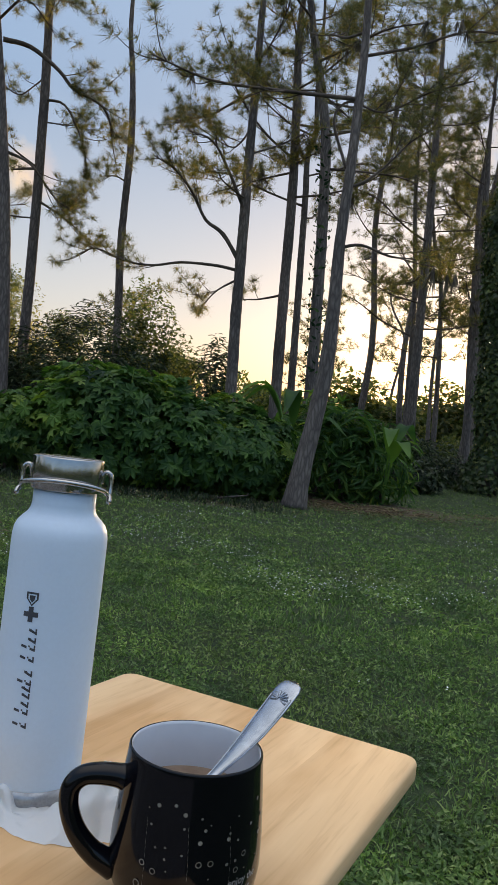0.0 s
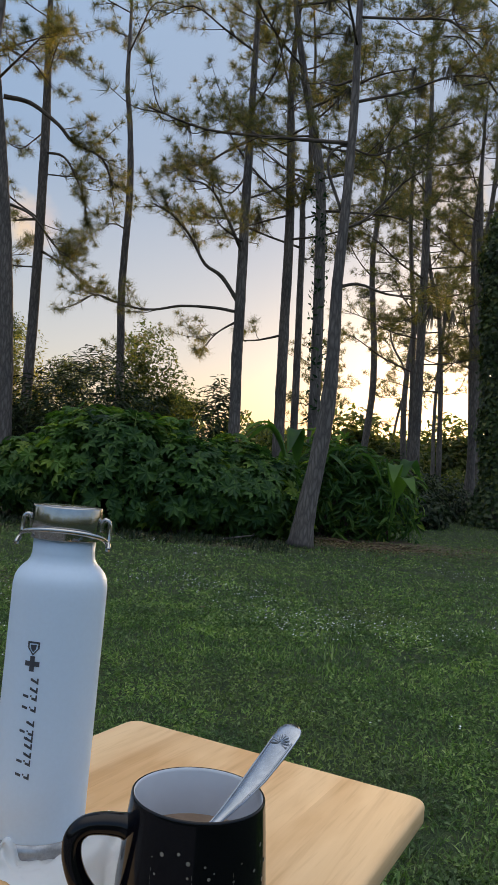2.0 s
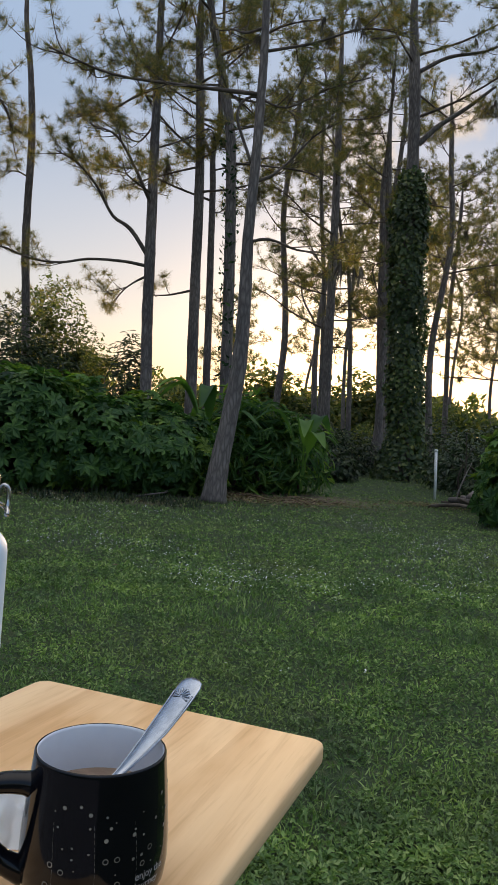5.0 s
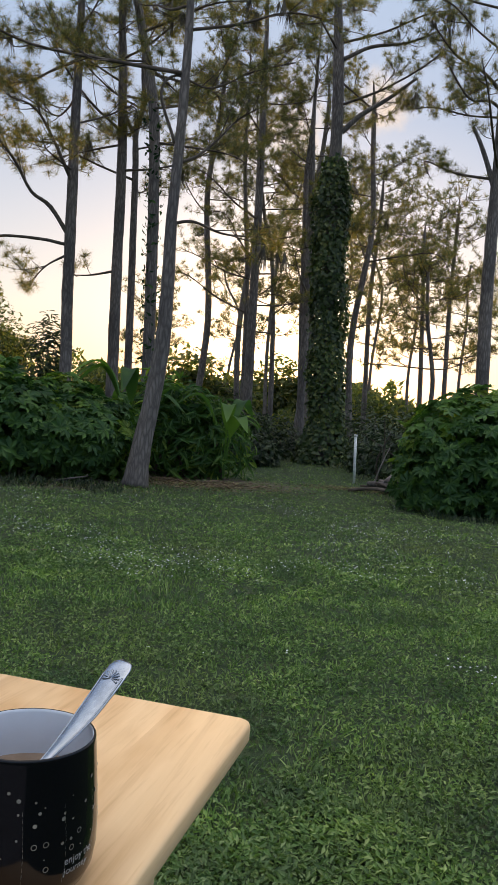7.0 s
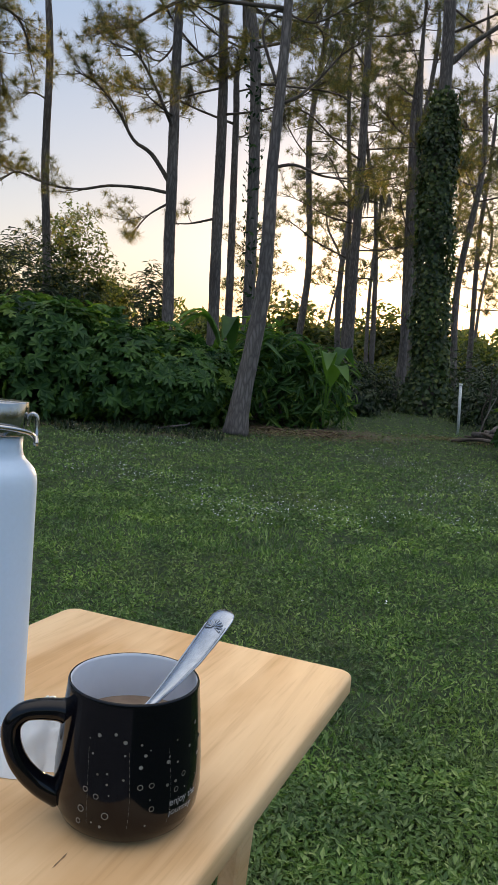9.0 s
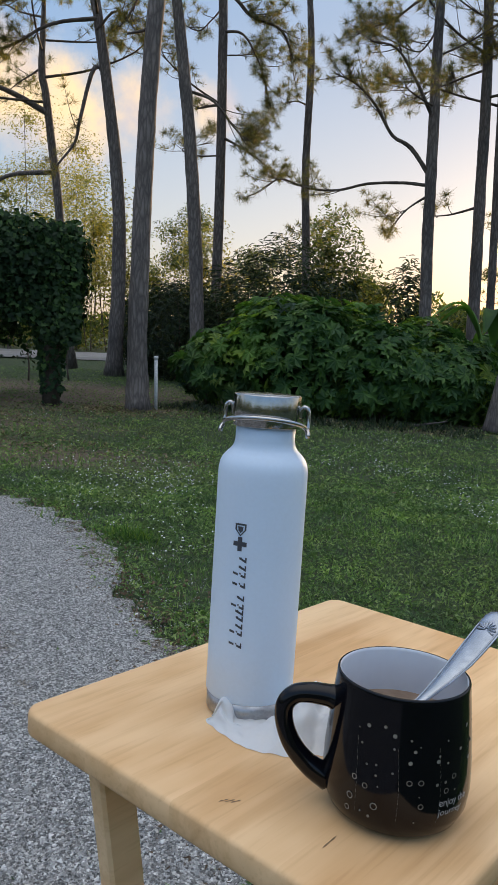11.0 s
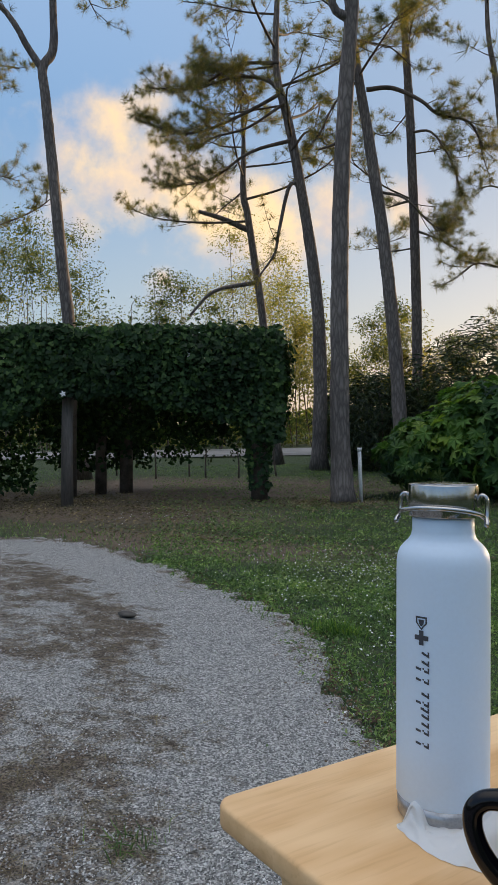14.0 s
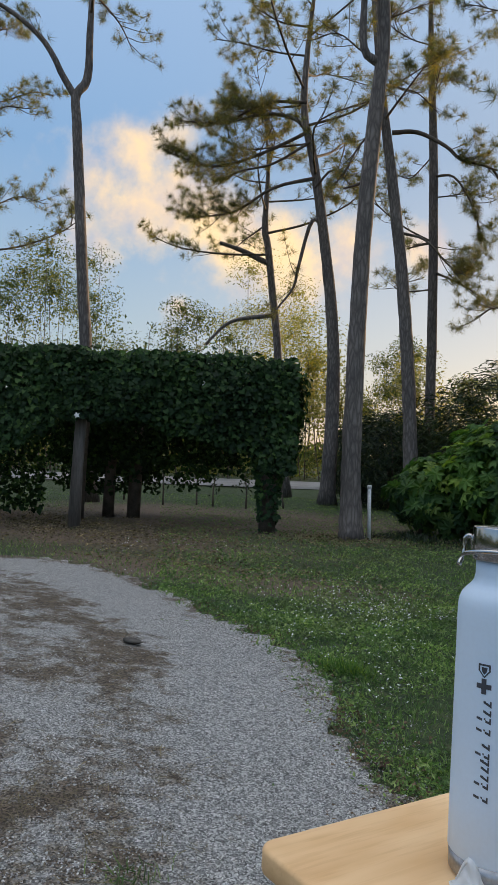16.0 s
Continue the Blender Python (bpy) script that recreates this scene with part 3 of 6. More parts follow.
V, F = [], []
for i in range(41):
    x = -60 + 1.6 * i
    y = 17.0 + 0.71 * (x + 11.7)
    for off, z in ((0, 0.03), (0.1, 0.09), (3.4, 0.13), (3.5, 0.02)):
        V.append((x, y + off, z))
    if i:
        F += [(4 * i - 4 + k, 4 * i + k, 4 * i + k + 1, 4 * i - 3 + k) for k in range(3)]
tagged(link("road", V, F, ROADS, smooth=False), "pale grey road passing behind the garden trees", "road", kind="structure")

# ---- trees ----


def pine(label, pts, r0, r1, top, limbs=(), n=15, z_lo=4.6, reach=2.3, seed=1, tuft=0.2, far=False, ends=None, bark=None, group="pines round the lawn", moss=0):
    """A pine: wavering trunk, limbs that carry their twigs, and a crown of needle brushes."""
    rng = np.random.default_rng(seed)
    root = empty("pine_tree", pts[0], label, "tree", group)
    pts = [np.array(p, float) for p in pts]
    step = pts[-1] - pts[-2]
    while pts[-1][2] < top - 0.3:
        dz = min(1.4, top - pts[-1][2])
        pts.append(pts[-1] + np.array([step[0] / max(step[2], 0.3) * dz * 0.6 + rng.normal(0, 0.06), rng.normal(0, 0.08), dz]))
    line = spline(pts, 7)
    z = line[:, 2]
    zk = (z - z[0]) / (z[-1] - z[0])
    seen_top = pts[min(len(pts) - 1, 4)][2] / top
    rad = r0 + (r1 - r0) * np.minimum(1, zk / max(0.2, seen_top))
    rad = np.where(zk > seen_top, r1 * np.clip((1.02 - zk) / max(0.05, 1.02 - seen_top), 0.12, 1), rad)
    rad = rad * (1 + 0.45 * np.exp(-z / 0.22))
    g = Geo()
    g.tube(line, rad, 6 if far else 12, 0.03, rng)
    trunk = g.object("trunk", BARK, root)
    needles = []
    kinds = FAR_TUFTS if far else TUFTS

    def branch(path, ra, rb, twigs, start=0.3):
        path = spline(path, 4)
        g = Geo()
        g.tube(path, np.linspace(ra, rb, len(path)), 4 if far else 5, 0.05, rng, cap=False)
        end_d = path[-1] - path[-3]
        for i in range(twigs):
            f = start + (1 - start) * (i + rng.random()) / twigs
            k = min(len(path) - 2, int(f * (len(path) - 1)))
            p, d = path[k], path[k + 1] - path[k]
            d = d / (np.linalg.norm(d) + 1e-9)
            side = np.cross(d, (0, 0, 1.0)) * rng.choice((-1, 1))
            w = d * rng.uniform(0.4, 1.0) + side * rng.uniform(0.2, 1.0) + np.array([0, 0, rng.uniform(-0.25, 0.75)])
            w /= np.linalg.norm(w)
            ln = rng.uniform(0.3, 0.85) * (1.5 if far else 1.0)
            q = [p, p + w * ln * 0.5 + np.array([0, 0, -0.03]), p + w * ln + np.array([0, 0, rng.uniform(-0.05, 0.15)])]
            g.tube(spline(q, 3), np.linspace(min(rb, 0.011) if not far else 0.016, 0.004 if not far else 0.01, 7), 3, cap=False)
            for s, m in (((1.0, 2), (0.75, 2), (0.5, 1)) if far else ((1.0, 3), (0.85, 2), (0.68, 2), (0.45, 2))):
                for _ in range(m):
                    c = q[0] + (q[2] - q[0]) * s + rng.normal(0, 0.05, 3) * (s < 1)
                    v = w * 0.9 + rng.normal(0, 0.55, 3) + np.array([0, 0, 0.25])
                    needles.append((c, v, tuft * rng.uniform(0.7, 1.2)))
        needles.append((path[-1], end_d, tuft * 1.1))
        g.object("limb", TWIG if ra < 0.05 else BARK, root)

    for path, ra, rb, twigs in limbs:
        branch(path, ra, rb, twigs, 0.45)
    az0 = rng.random() * 7
    for i in range(n):
        zz = z_lo + (top - z_lo) * ((i + rng.random() * 0.7) / n)
        k = int(np.abs(z - zz).argmin())
        a = az0 + i * 2.4 + rng.normal(0, 0.3)
        u = (zz - z_lo) / (top - z_lo)
        ln = reach * rng.uniform(0.6, 1.15) * (1.05 - 0.6 * u)
        d = np.array([math.cos(a), math.sin(a), 0])
        rise = rng.uniform(-0.1, 0.45) + 0.35 * u
        bend = np.cross(d, (0, 0, 1)) * rng.normal(0, 0.2) * ln + np.array([0, 0, rng.normal(0, 0.1) * ln])
        p = line[k]
        path = [p, p + d * ln * 0.35 + bend * 0.6 + np.array([0, 0, rise * ln * 0.25]), p + d * ln * 0.7 + bend + np.array([0, 0, rise * ln * 0.7]), p + d * ln + np.array([0, 0, rise * ln * 0.9])]
        branch(path, min(0.045, rad[k] * 0.5, 0.007 + 0.0085 * ln), 0.009 if not far else 0.014, int(9 + 5 * rng.random()) if not far else 7, 0.25)
    for _ in range(5):
        needles.append((line[-1] + rng.normal(0, 0.1, 3), np.array([0, 0, 1.0]) + rng.normal(0, 0.4, 3), tuft * 1.2))
    pairs = []
    which = rng.integers(0, len(kinds), len(needles))
    for k, (tv, tf) in enumerate(kinds):
        some = [q for q, w in zip(needles, which) if w == k]
        if some:
            pairs.append(scatter(tv, tf, turned(np.array([q[1] for q in some]), rng.random(len(some)) * 6.3, [q[2] for q in some]), np.array([q[0] for q in some])))
    V, F = joined(pairs)
    tri_mesh("crown", V, F, NEEDLE, root)
    if moss:
        some = [needles[i] for i in rng.choice(len(needles), moss)]
        at = np.repeat(np.array([q[0] for q in some]), 3, 0) + rng.normal(0, 0.06, (3 * moss, 3))
        V, F = scatter(*tuft_shape(rng, 26, 0.03, 0.35), turned(np.tile([0, 0, -1.0], (3 * moss, 1)) + rng.normal(0, 0.12, (3 * moss, 3)), rng.random(3 * moss) * 6, rng.uniform(0.25, 0.55, 3 * moss)), at)
        tri_mesh("hanging_needles", V, F, MOSS, root)["label"] = "dry brown needles hanging in bunches"
    return root


PINE = "tall slash pine with grey plated bark and needle tufts"
pine("leaning slash pine with pale grey bark at the lawn's edge", [(0.145, 9.1, 0), (0.19, 9.1, 0.48), (0.32, 9.09, 1.51), (0.34, 9.09, 2.31), (0.32, 9.09, 3.18), (0.34, 9.09, 4.11), (0.34, 9.09, 5.36), (0.32, 9.09, 5.89)], 0.118, 0.066, 11,
     [([(0.31, 9.09, 3.81), (0.55, 9.08, 3.93), (0.78, 9.07, 4.15), (1.01, 9.05, 4.42), (1.3, 9.0, 4.6)], 0.022, 0.008, 6),
      ([(0.29, 9.09, 4.04), (0.08, 9.1, 4.59), (0.24, 9.1, 4.83), (0.65, 9.08, 4.73), (1.13, 9.03, 4.98), (1.6, 8.9, 5.1)], 0.02, 0.008, 10),
      ([(0.31, 9.09, 3.11), (0.57, 9.08, 3.17), (0.91, 9.06, 3.07), (1.24, 9.02, 3.06)], 0.022, 0.01, 3)], n=15, z_lo=4.7, reach=2.2, seed=11, moss=14)
pine("tall pine with long low limbs reaching over the bushes", [(-1.09, 13.46, 0), (-1.14, 13.45, 1.37), (-1.21, 13.44, 2.77), (-1.23, 13.44, 3.56), (-1.29, 13.43, 5.34), (-1.33, 13.43, 7.0), (-1.36, 13.43, 8.07)], 0.11, 0.084, 13,
     [([(-1.26, 13.43, 3.56), (-1.68, 13.39, 3.6), (-2.27, 13.3, 3.57), (-2.74, 13.21, 3.45), (-3.21, 13.1, 3.46), (-3.69, 12.97, 3.59), (-3.95, 12.89, 3.45)], 0.03, 0.012, 13),
      ([(-1.25, 13.43, 3.7), (-1.6, 13.4, 4.16), (-1.92, 13.36, 4.36), (-2.21, 13.31, 4.81), (-2.54, 13.25, 5.15), (-2.9, 13.1, 5.3)], 0.042, 0.013, 18),
      ([(-1.25, 13.43, 3.4), (-1.58, 13.4, 3.17), (-1.84, 13.37, 2.84)], 0.024, 0.008, 8),
      ([(-1.32, 13.42, 6.65), (-1.71, 13.38, 6.41), (-2.07, 13.33, 6.16), (-2.63, 13.23, 5.97)], 0.03, 0.011, 15),
      ([(-1.27, 13.4, 4.6), (-1.6, 13.2, 5.2), (-1.9, 13.0, 5.6), (-2.3, 12.9, 5.7)], 0.035, 0.012, 9)], n=12, z_lo=4.6, reach=2.0, seed=12)
pine(PINE, [(-0.34, 14.49, 0), (-0.38, 14.49, 1.5), (-0.45, 14.49, 3.43), (-0.51, 14.49, 5.23), (-0.61, 14.48, 6.81), (-0.73, 14.48, 8.27)], 0.114, 0.082, 13, n=19, z_lo=5.0, seed=13, moss=10, limbs=[([(-0.45, 14.49, 3.4), (-0.9, 14.4, 3.25), (-1.2, 14.3, 3.2)], 0.025, 0.01, 3)])
pine("slender pine forking high up", [(-0.07, 16, 0), (-0.12, 16, 1.71), (-0.21, 16, 3.95), (-0.29, 15.99, 5.7), (-0.34, 15.99, 6.52), (-0.23, 16, 7.05), (-0.31, 15.99, 8.03)], 0.089, 0.06, 12, n=16, z_lo=5.0, seed=14,
     limbs=[([(-0.34, 16, 6.4), (-0.6, 16, 6.9), (-0.65, 16, 7.8)], 0.05, 0.03, 4)])
vined = pine("pine with climbing vine shoots along its trunk", [(0.29, 13, 0), (0.24, 13, 1.71), (0.17, 13, 3.24), (0.1, 13, 4.57), (-0.01, 13, 5.88), (-0.29, 12.99, 7.08), (-0.43, 12.99, 7.63)], 0.106, 0.087, 12, n=18, z_lo=5.0, seed=15, moss=10)
pine(PINE, [(2.87, 18.79, 0), (2.84, 18.79, 1.49), (2.77, 18.8, 3.97), (2.72, 18.81, 5.75), (2.65, 18.82, 7.52), (2.55, 18.83, 9.96)], 0.127, 0.09, 14, n=22, z_lo=3.6, reach=2.6, seed=16)
pine(PINE, [(3.18, 21.77, 0), (3.1, 21.78, 2.35), (2.97, 21.8, 4.9), (2.75, 21.83, 6.95), (2.61, 21.85, 8.53)], 0.073, 0.057, 12, n=14, z_lo=3.5, reach=2.6, seed=17)
pine(PINE, [(4.36, 23.61, 0), (4.27, 23.62, 2.05), (4.14, 23.64, 4.12), (3.91, 23.68, 6.17), (3.64, 23.72, 7.02)], 0.089, 0.062, 12, n=14, z_lo=3.5, reach=2.6, seed=18)
pine(PINE, [(4.38, 19.52, 0), (4.37, 19.52, 0.81), (4.32, 19.53, 3.1), (4.24, 19.55, 5.09), (4.12, 19.58, 7.49)], 0.111, 0.074, 12, n=14, z_lo=3.6, reach=2.4, seed=19)
pine(PINE, [(4.6, 20.02, 0), (4.55, 20.02, 0.47), (4.32, 20.03, 3.49), (4.18, 20.05, 5.87)], 0.099, 0.068, 11, n=12, z_lo=4.2, reach=2.2, seed=20)
ivy_pine = pine("pine with its trunk wrapped in thick green ivy", [(4.22, 15.94, 0), (4.04, 15.99, 2.57), (3.9, 16.02, 4.96), (3.85, 16.03, 6.97), (3.77, 16.05, 8.38), (3.65, 16.08, 9.65)], 0.159, 0.122, 13,
                [([(3.95, 16.01, 7.1), (4.31, 15.92, 7.47), (4.84, 15.76, 7.84), (5.34, 15.61, 8.26)], 0.07, 0.03, 2),
                 ([(3.85, 16, 8.6), (4.4, 15.9, 8.9), (5.1, 15.7, 9.0), (5.8, 15.5, 9.3)], 0.05, 0.018, 9)], n=13, z_lo=7.6, reach=2.8, seed=21, moss=16)
pine("distant pine with a flat rounded crown", [(10.13, 32.44, 0), (10.08, 32.46, 1.91), (9.91, 32.51, 6.35), (9.99, 32.49, 8.81), (10.03, 32.48, 11.0)], 0.126, 0.076, 11.8, n=20, z_lo=7.6, reach=2.6, seed=22, far=True, tuft=0.34)
far_pine = pine("distant pine with sparse layered limbs", [(11.68, 29.78, 0), (11.64, 29.8, 1.12), (11.41, 29.89, 5.26), (11.29, 29.94, 7.08), (11.19, 29.98, 8.67)], 0.107, 0.071, 9.3, n=15, z_lo=5.0, reach=2.4, seed=23, far=True, tuft=0.32)
pine("distant pine with sparse layered limbs", [(13.29, 31.29, 0), (13.24, 31.31, 2.43), (13.11, 31.37, 6.55), (13.13, 31.36, 8.48), (13.12, 31.36, 10.04)], 0.113, 0.076, 10.6, n=16, z_lo=6.0, reach=2.4, seed=24, far=True, tuft=0.32)
pine("pine with a broken bare limb stub", [(6.54, 13.49, 0), (6.49, 13.52, 1.68), (6.42, 13.56, 3.47), (6.4, 13.57, 4.94), (6.39, 13.57, 6.29), (6.35, 13.59, 7.63)], 0.139, 0.1, 12,
     [([(6.4, 13.59, 5.5), (6.13, 13.69, 6.24), (5.93, 13.78, 6.69)], 0.056, 0.033, 0),
      ([(6.38, 13.5, 7.2), (5.8, 13.3, 7.5), (5.2, 13.1, 7.6), (4.6, 12.9, 8.0)], 0.04, 0.015, 10),
      ([(6.38, 13.5, 6.9), (6.0, 13.3, 7.0), (5.5, 13.1, 6.9), (5.0, 12.9, 7.3)], 0.035, 0.013, 8)], n=16, z_lo=5.4, reach=2.6, seed=25, moss=8)
pine("stout pine with deeply furrowed bark beside the drive", [(-3.87, 8.08, 0), (-3.9, 8.07, 0.9), (-3.89, 8.07, 2.36), (-3.86, 8.09, 3.69), (-3.8, 8.12, 4.82), (-3.73, 8.15, 6.09)], 0.118, 0.09, 13,
     [([(-3.83, 8.11, 4.36), (-3.91, 8.07, 4.2), (-4.1, 7.98, 4.13)], 0.03, 0.012, 0),
      ([(-3.75, 8.15, 5.6), (-3.9, 8.0, 5.75), (-3.92, 8.0, 6.4), (-3.9, 8.0, 7.2)], 0.06, 0.03, 5)], n=9, z_lo=6.6, reach=2.4, seed=26)
pine("tall pine dividing into crooked spreading limbs", [(-6.91, 13.27, 0), (-6.88, 13.29, 2.16), (-6.95, 13.25, 3.71), (-7.17, 13.13, 5.49), (-7.38, 13.02, 6.83), (-7.56, 12.92, 7.72), (-7.55, 12.92, 8.85)], 0.148, 0.088, 12,
     [([(-7.38, 13.02, 7.0), (-7.6, 12.89, 7.5), (-7.94, 12.69, 7.66), (-8.36, 12.41, 7.64), (-8.9, 12.2, 7.5)], 0.06, 0.018, 18),
      ([(-7.1, 13.2, 5.3), (-7.34, 13.04, 5.6), (-7.55, 12.92, 4.7), (-7.63, 12.87, 4.25), (-7.9, 12.7, 3.8)], 0.05, 0.02, 5),
      ([(-7.3, 13.0, 6.4), (-8.0, 12.6, 6.2), (-8.7, 12.2, 5.7), (-9.5, 11.8, 5.6)], 0.042, 0.014, 34),
      ([(-7.3, 13.0, 6.2), (-6.9, 13.0, 6.5), (-6.4, 13.0, 6.0)], 0.03, 0.012, 5),
      ([(-7.5, 12.9, 7.3), (-8.2, 12.5, 6.9), (-9.0, 12.0, 6.6), (-9.9, 11.6, 6.9)], 0.042, 0.014, 34),
      ([(-7.5, 12.9, 7.9), (-8.2, 12.5, 7.9), (-8.9, 12.1, 7.5), (-9.8, 11.8, 7.6)], 0.042, 0.014, 26),
      ([(-7.4, 12.9, 7.1), (-7.9, 12.4, 6.6), (-8.4, 12.0, 6.4), (-8.7, 11.8, 6.2)], 0.032, 0.012, 16)], n=17, z_lo=6.4, reach=2.8, seed=27)
pine(PINE, [(-4.89, 12.55, 0), (-4.94, 12.53, 1.1), (-5.01, 12.5, 2.28), (-5.14, 12.44, 3.85), (-5.33, 12.36, 5.44), (-5.57, 12.26, 7.14)], 0.132, 0.1, 13,
     [([(-5.42, 12.33, 6.68), (-5.02, 12.5, 6.67), (-4.56, 12.67, 6.4), (-4.29, 12.76, 6.14), (-3.82, 12.91, 5.96), (-3.6, 13.0, 5.5)], 0.045, 0.016, 24),
      ([(-5.2, 12.4, 4.9), (-4.8, 12.5, 4.75), (-4.4, 12.6, 4.3), (-4.1, 12.7, 4.1)], 0.028, 0.011, 14),
      ([(-5.5, 12.3, 6.9), (-5.9, 12.1, 6.5), (-6.2, 12.0, 5.9)], 0.028, 0.011, 10)], n=10, z_lo=6.8, reach=1.9, seed=28)
pine(PINE, [(-5.34, 14.51, 0), (-5.35, 14.51, 1.58), (-5.36, 14.51, 3.15), (-5.4, 14.49, 5.29), (-5.47, 14.47, 7.32), (-5.56, 14.43, 9.03)], 0.108, 0.086, 13,
     [([(-5.4, 14.49, 4.7), (-5.0, 14.4, 4.5), (-4.5, 14.3, 4.2)], 0.03, 0.012, 15), ([(-5.45, 14.45, 6.6), (-5.0, 14.4, 6.5), (-4.6, 14.3, 5.9), (-4.35, 14.2, 5.2)], 0.03, 0.012, 15), ([(-5.4, 14.49, 5.29), (-5.63, 14.4, 5.24), (-5.84, 14.32, 5.18)], 0.035, 0.014, 3)], n=11, z_lo=4.4, reach=1.6, seed=29)
pine("pine with a thick dead limb stub", [(-8.65, 14.6, 0), (-8.9, 14.44, 3.28), (-9.01, 14.37, 4.29), (-9.16, 14.28, 5.55), (-9.23, 14.23, 6.06)], 0.107, 0.076, 9,
     [([(-9.13, 14.28, 5.2), (-9.63, 13.96, 5.47), (-10.05, 13.67, 5.63)], 0.07, 0.045, 0), ([(-9.03, 14.34, 4.04), (-9.79, 13.86, 3.87), (-10.23, 13.53, 3.34)], 0.055, 0.03, 1)], n=12, z_lo=5.4, reach=2.6, seed=30)
pine("pine forking into two leaning limbs above the arbour", [(-9.56, 9.5, 0), (-9.68, 9.36, 2.78), (-9.73, 9.3, 3.61), (-9.82, 9.21, 5.26), (-9.89, 9.14, 6.53), (-9.91, 9.11, 7.01), (-9.79, 9.24, 7.34), (-9.78, 9.25, 8.13)], 0.125, 0.085, 11.5,
     [([(-9.91, 9.11, 6.98), (-10.05, 8.96, 7.28), (-10.28, 8.69, 7.85), (-10.64, 8.25, 8.26), (-11.2, 7.7, 8.6)], 0.07, 0.03, 7)], n=9, z_lo=8.3, reach=1.9, seed=31)
pine("thin crooked pine with a bare lower trunk", [(-3.44, 14.6, 0), (-3.57, 14.56, 2.56), (-3.66, 14.53, 3.85), (-3.68, 14.53, 4.71), (-3.69, 14.53, 6.0), (-3.8, 14.5, 7.27), (-3.92, 14.47, 8.09)], 0.089, 0.067, 12, n=6, z_lo=8.3, reach=1.6, seed=32,
     limbs=[([(-3.66, 14.53, 5.2), (-3.9, 14.5, 5.3), (-4.1, 14.4, 5.25)], 0.02, 0.01, 3)])
for i, (az, far_off, h, zl) in enumerate(((4.5, 23, 12, 6.0), (8.0, 27, 13, 5.0), (12.3, 25, 12, 5.5), (16.5, 23, 11, 5.5))):
    a = radians(az)
    x, y = far_off * math.sin(a), far_off * math.cos(a)
    w = 0.25 * (-1) ** i
    pine("slender pine among the others at the wood's edge", [(x, y, 0), (x + w, y, h * 0.3), (x - w * 0.3, y, h * 0.6), (x + w * 0.4, y, h * 0.8)], 0.11, 0.07, h, n=11, z_lo=zl, reach=2.2, seed=300 + i, moss=5)
pine("pine whose needled limbs hang over the drive", [(-13.2, 9.6, 0), (-13.3, 9.6, 3), (-13.1, 9.5, 6), (-13.2, 9.5, 8)], 0.13, 0.09, 11, n=17, z_lo=4.0, reach=2.5, seed=33)
# farther pines of the wood, thinner with distance
rngw = np.random.default_rng(77)
for i, (az, far_off, h) in enumerate(((-14, 44, 7), (1, 46, 8), (7, 44, 9), (10, 36, 12), (13, 30, 11), (15, 38, 12), (17.5, 44, 12),
                                      (20.5, 46, 11), (24, 48, 11), (27.5, 42, 12), (21.5, 29, 7.0), (30.5, 30, 10))):
    a = radians(az)
    x, y = far_off * math.sin(a), far_off * math.cos(a)
    pine("distant pine standing in the wood behind", [(x, y, 0), (x + rngw.normal(0, 0.2), y, h * 0.35), (x + rngw.normal(0, 0.3), y, h * 0.7), (x + rngw.normal(0, 0.3), y, h * 0.9)], 0.1, 0.06, h, n=16, z_lo=h * 0.42, reach=2.4, seed=100 + i, far=True, tuft=0.36, group="pines of the wood")

# ---- shrubs, arbour, vines ----


def leaf_cloud(rng, balls, n, facing=0.65, inner=0.35):
    """Places and normals of leaves on a heap of ellipsoids (centre, radii)."""
    P, N = [], []
    size = np.array([b[1][0] * b[1][2] + b[1][1] * b[1][2] for b in balls])
    for (c, r), m in zip(balls, (size / size.sum() * n).astype(int)):
        d = rng.normal(size=(m, 3))
        d /= np.linalg.norm(d, axis=1)[:, None]
        depth = 1 - inner * rng.random(m) ** 2
        lump = np.array([1 + (0.45 if inner > 0.5 else 0.22) * noise.noise((q[0] * 2.3 + c[0], q[1] * 2.3 + c[1], q[2] * 2.3)) for q in d])
        p = np.array(c) + d * np.array(r) * (depth * lump)[:, None]
        keep = p[:, 2] > 0.03
        P.append(p[keep])
        N.append((d * facing + rng.normal(0, 0.28, (m, 3)) + np.array([0, 0, 0.4]))[keep])
    return np.concatenate(P), np.concatenate(N)


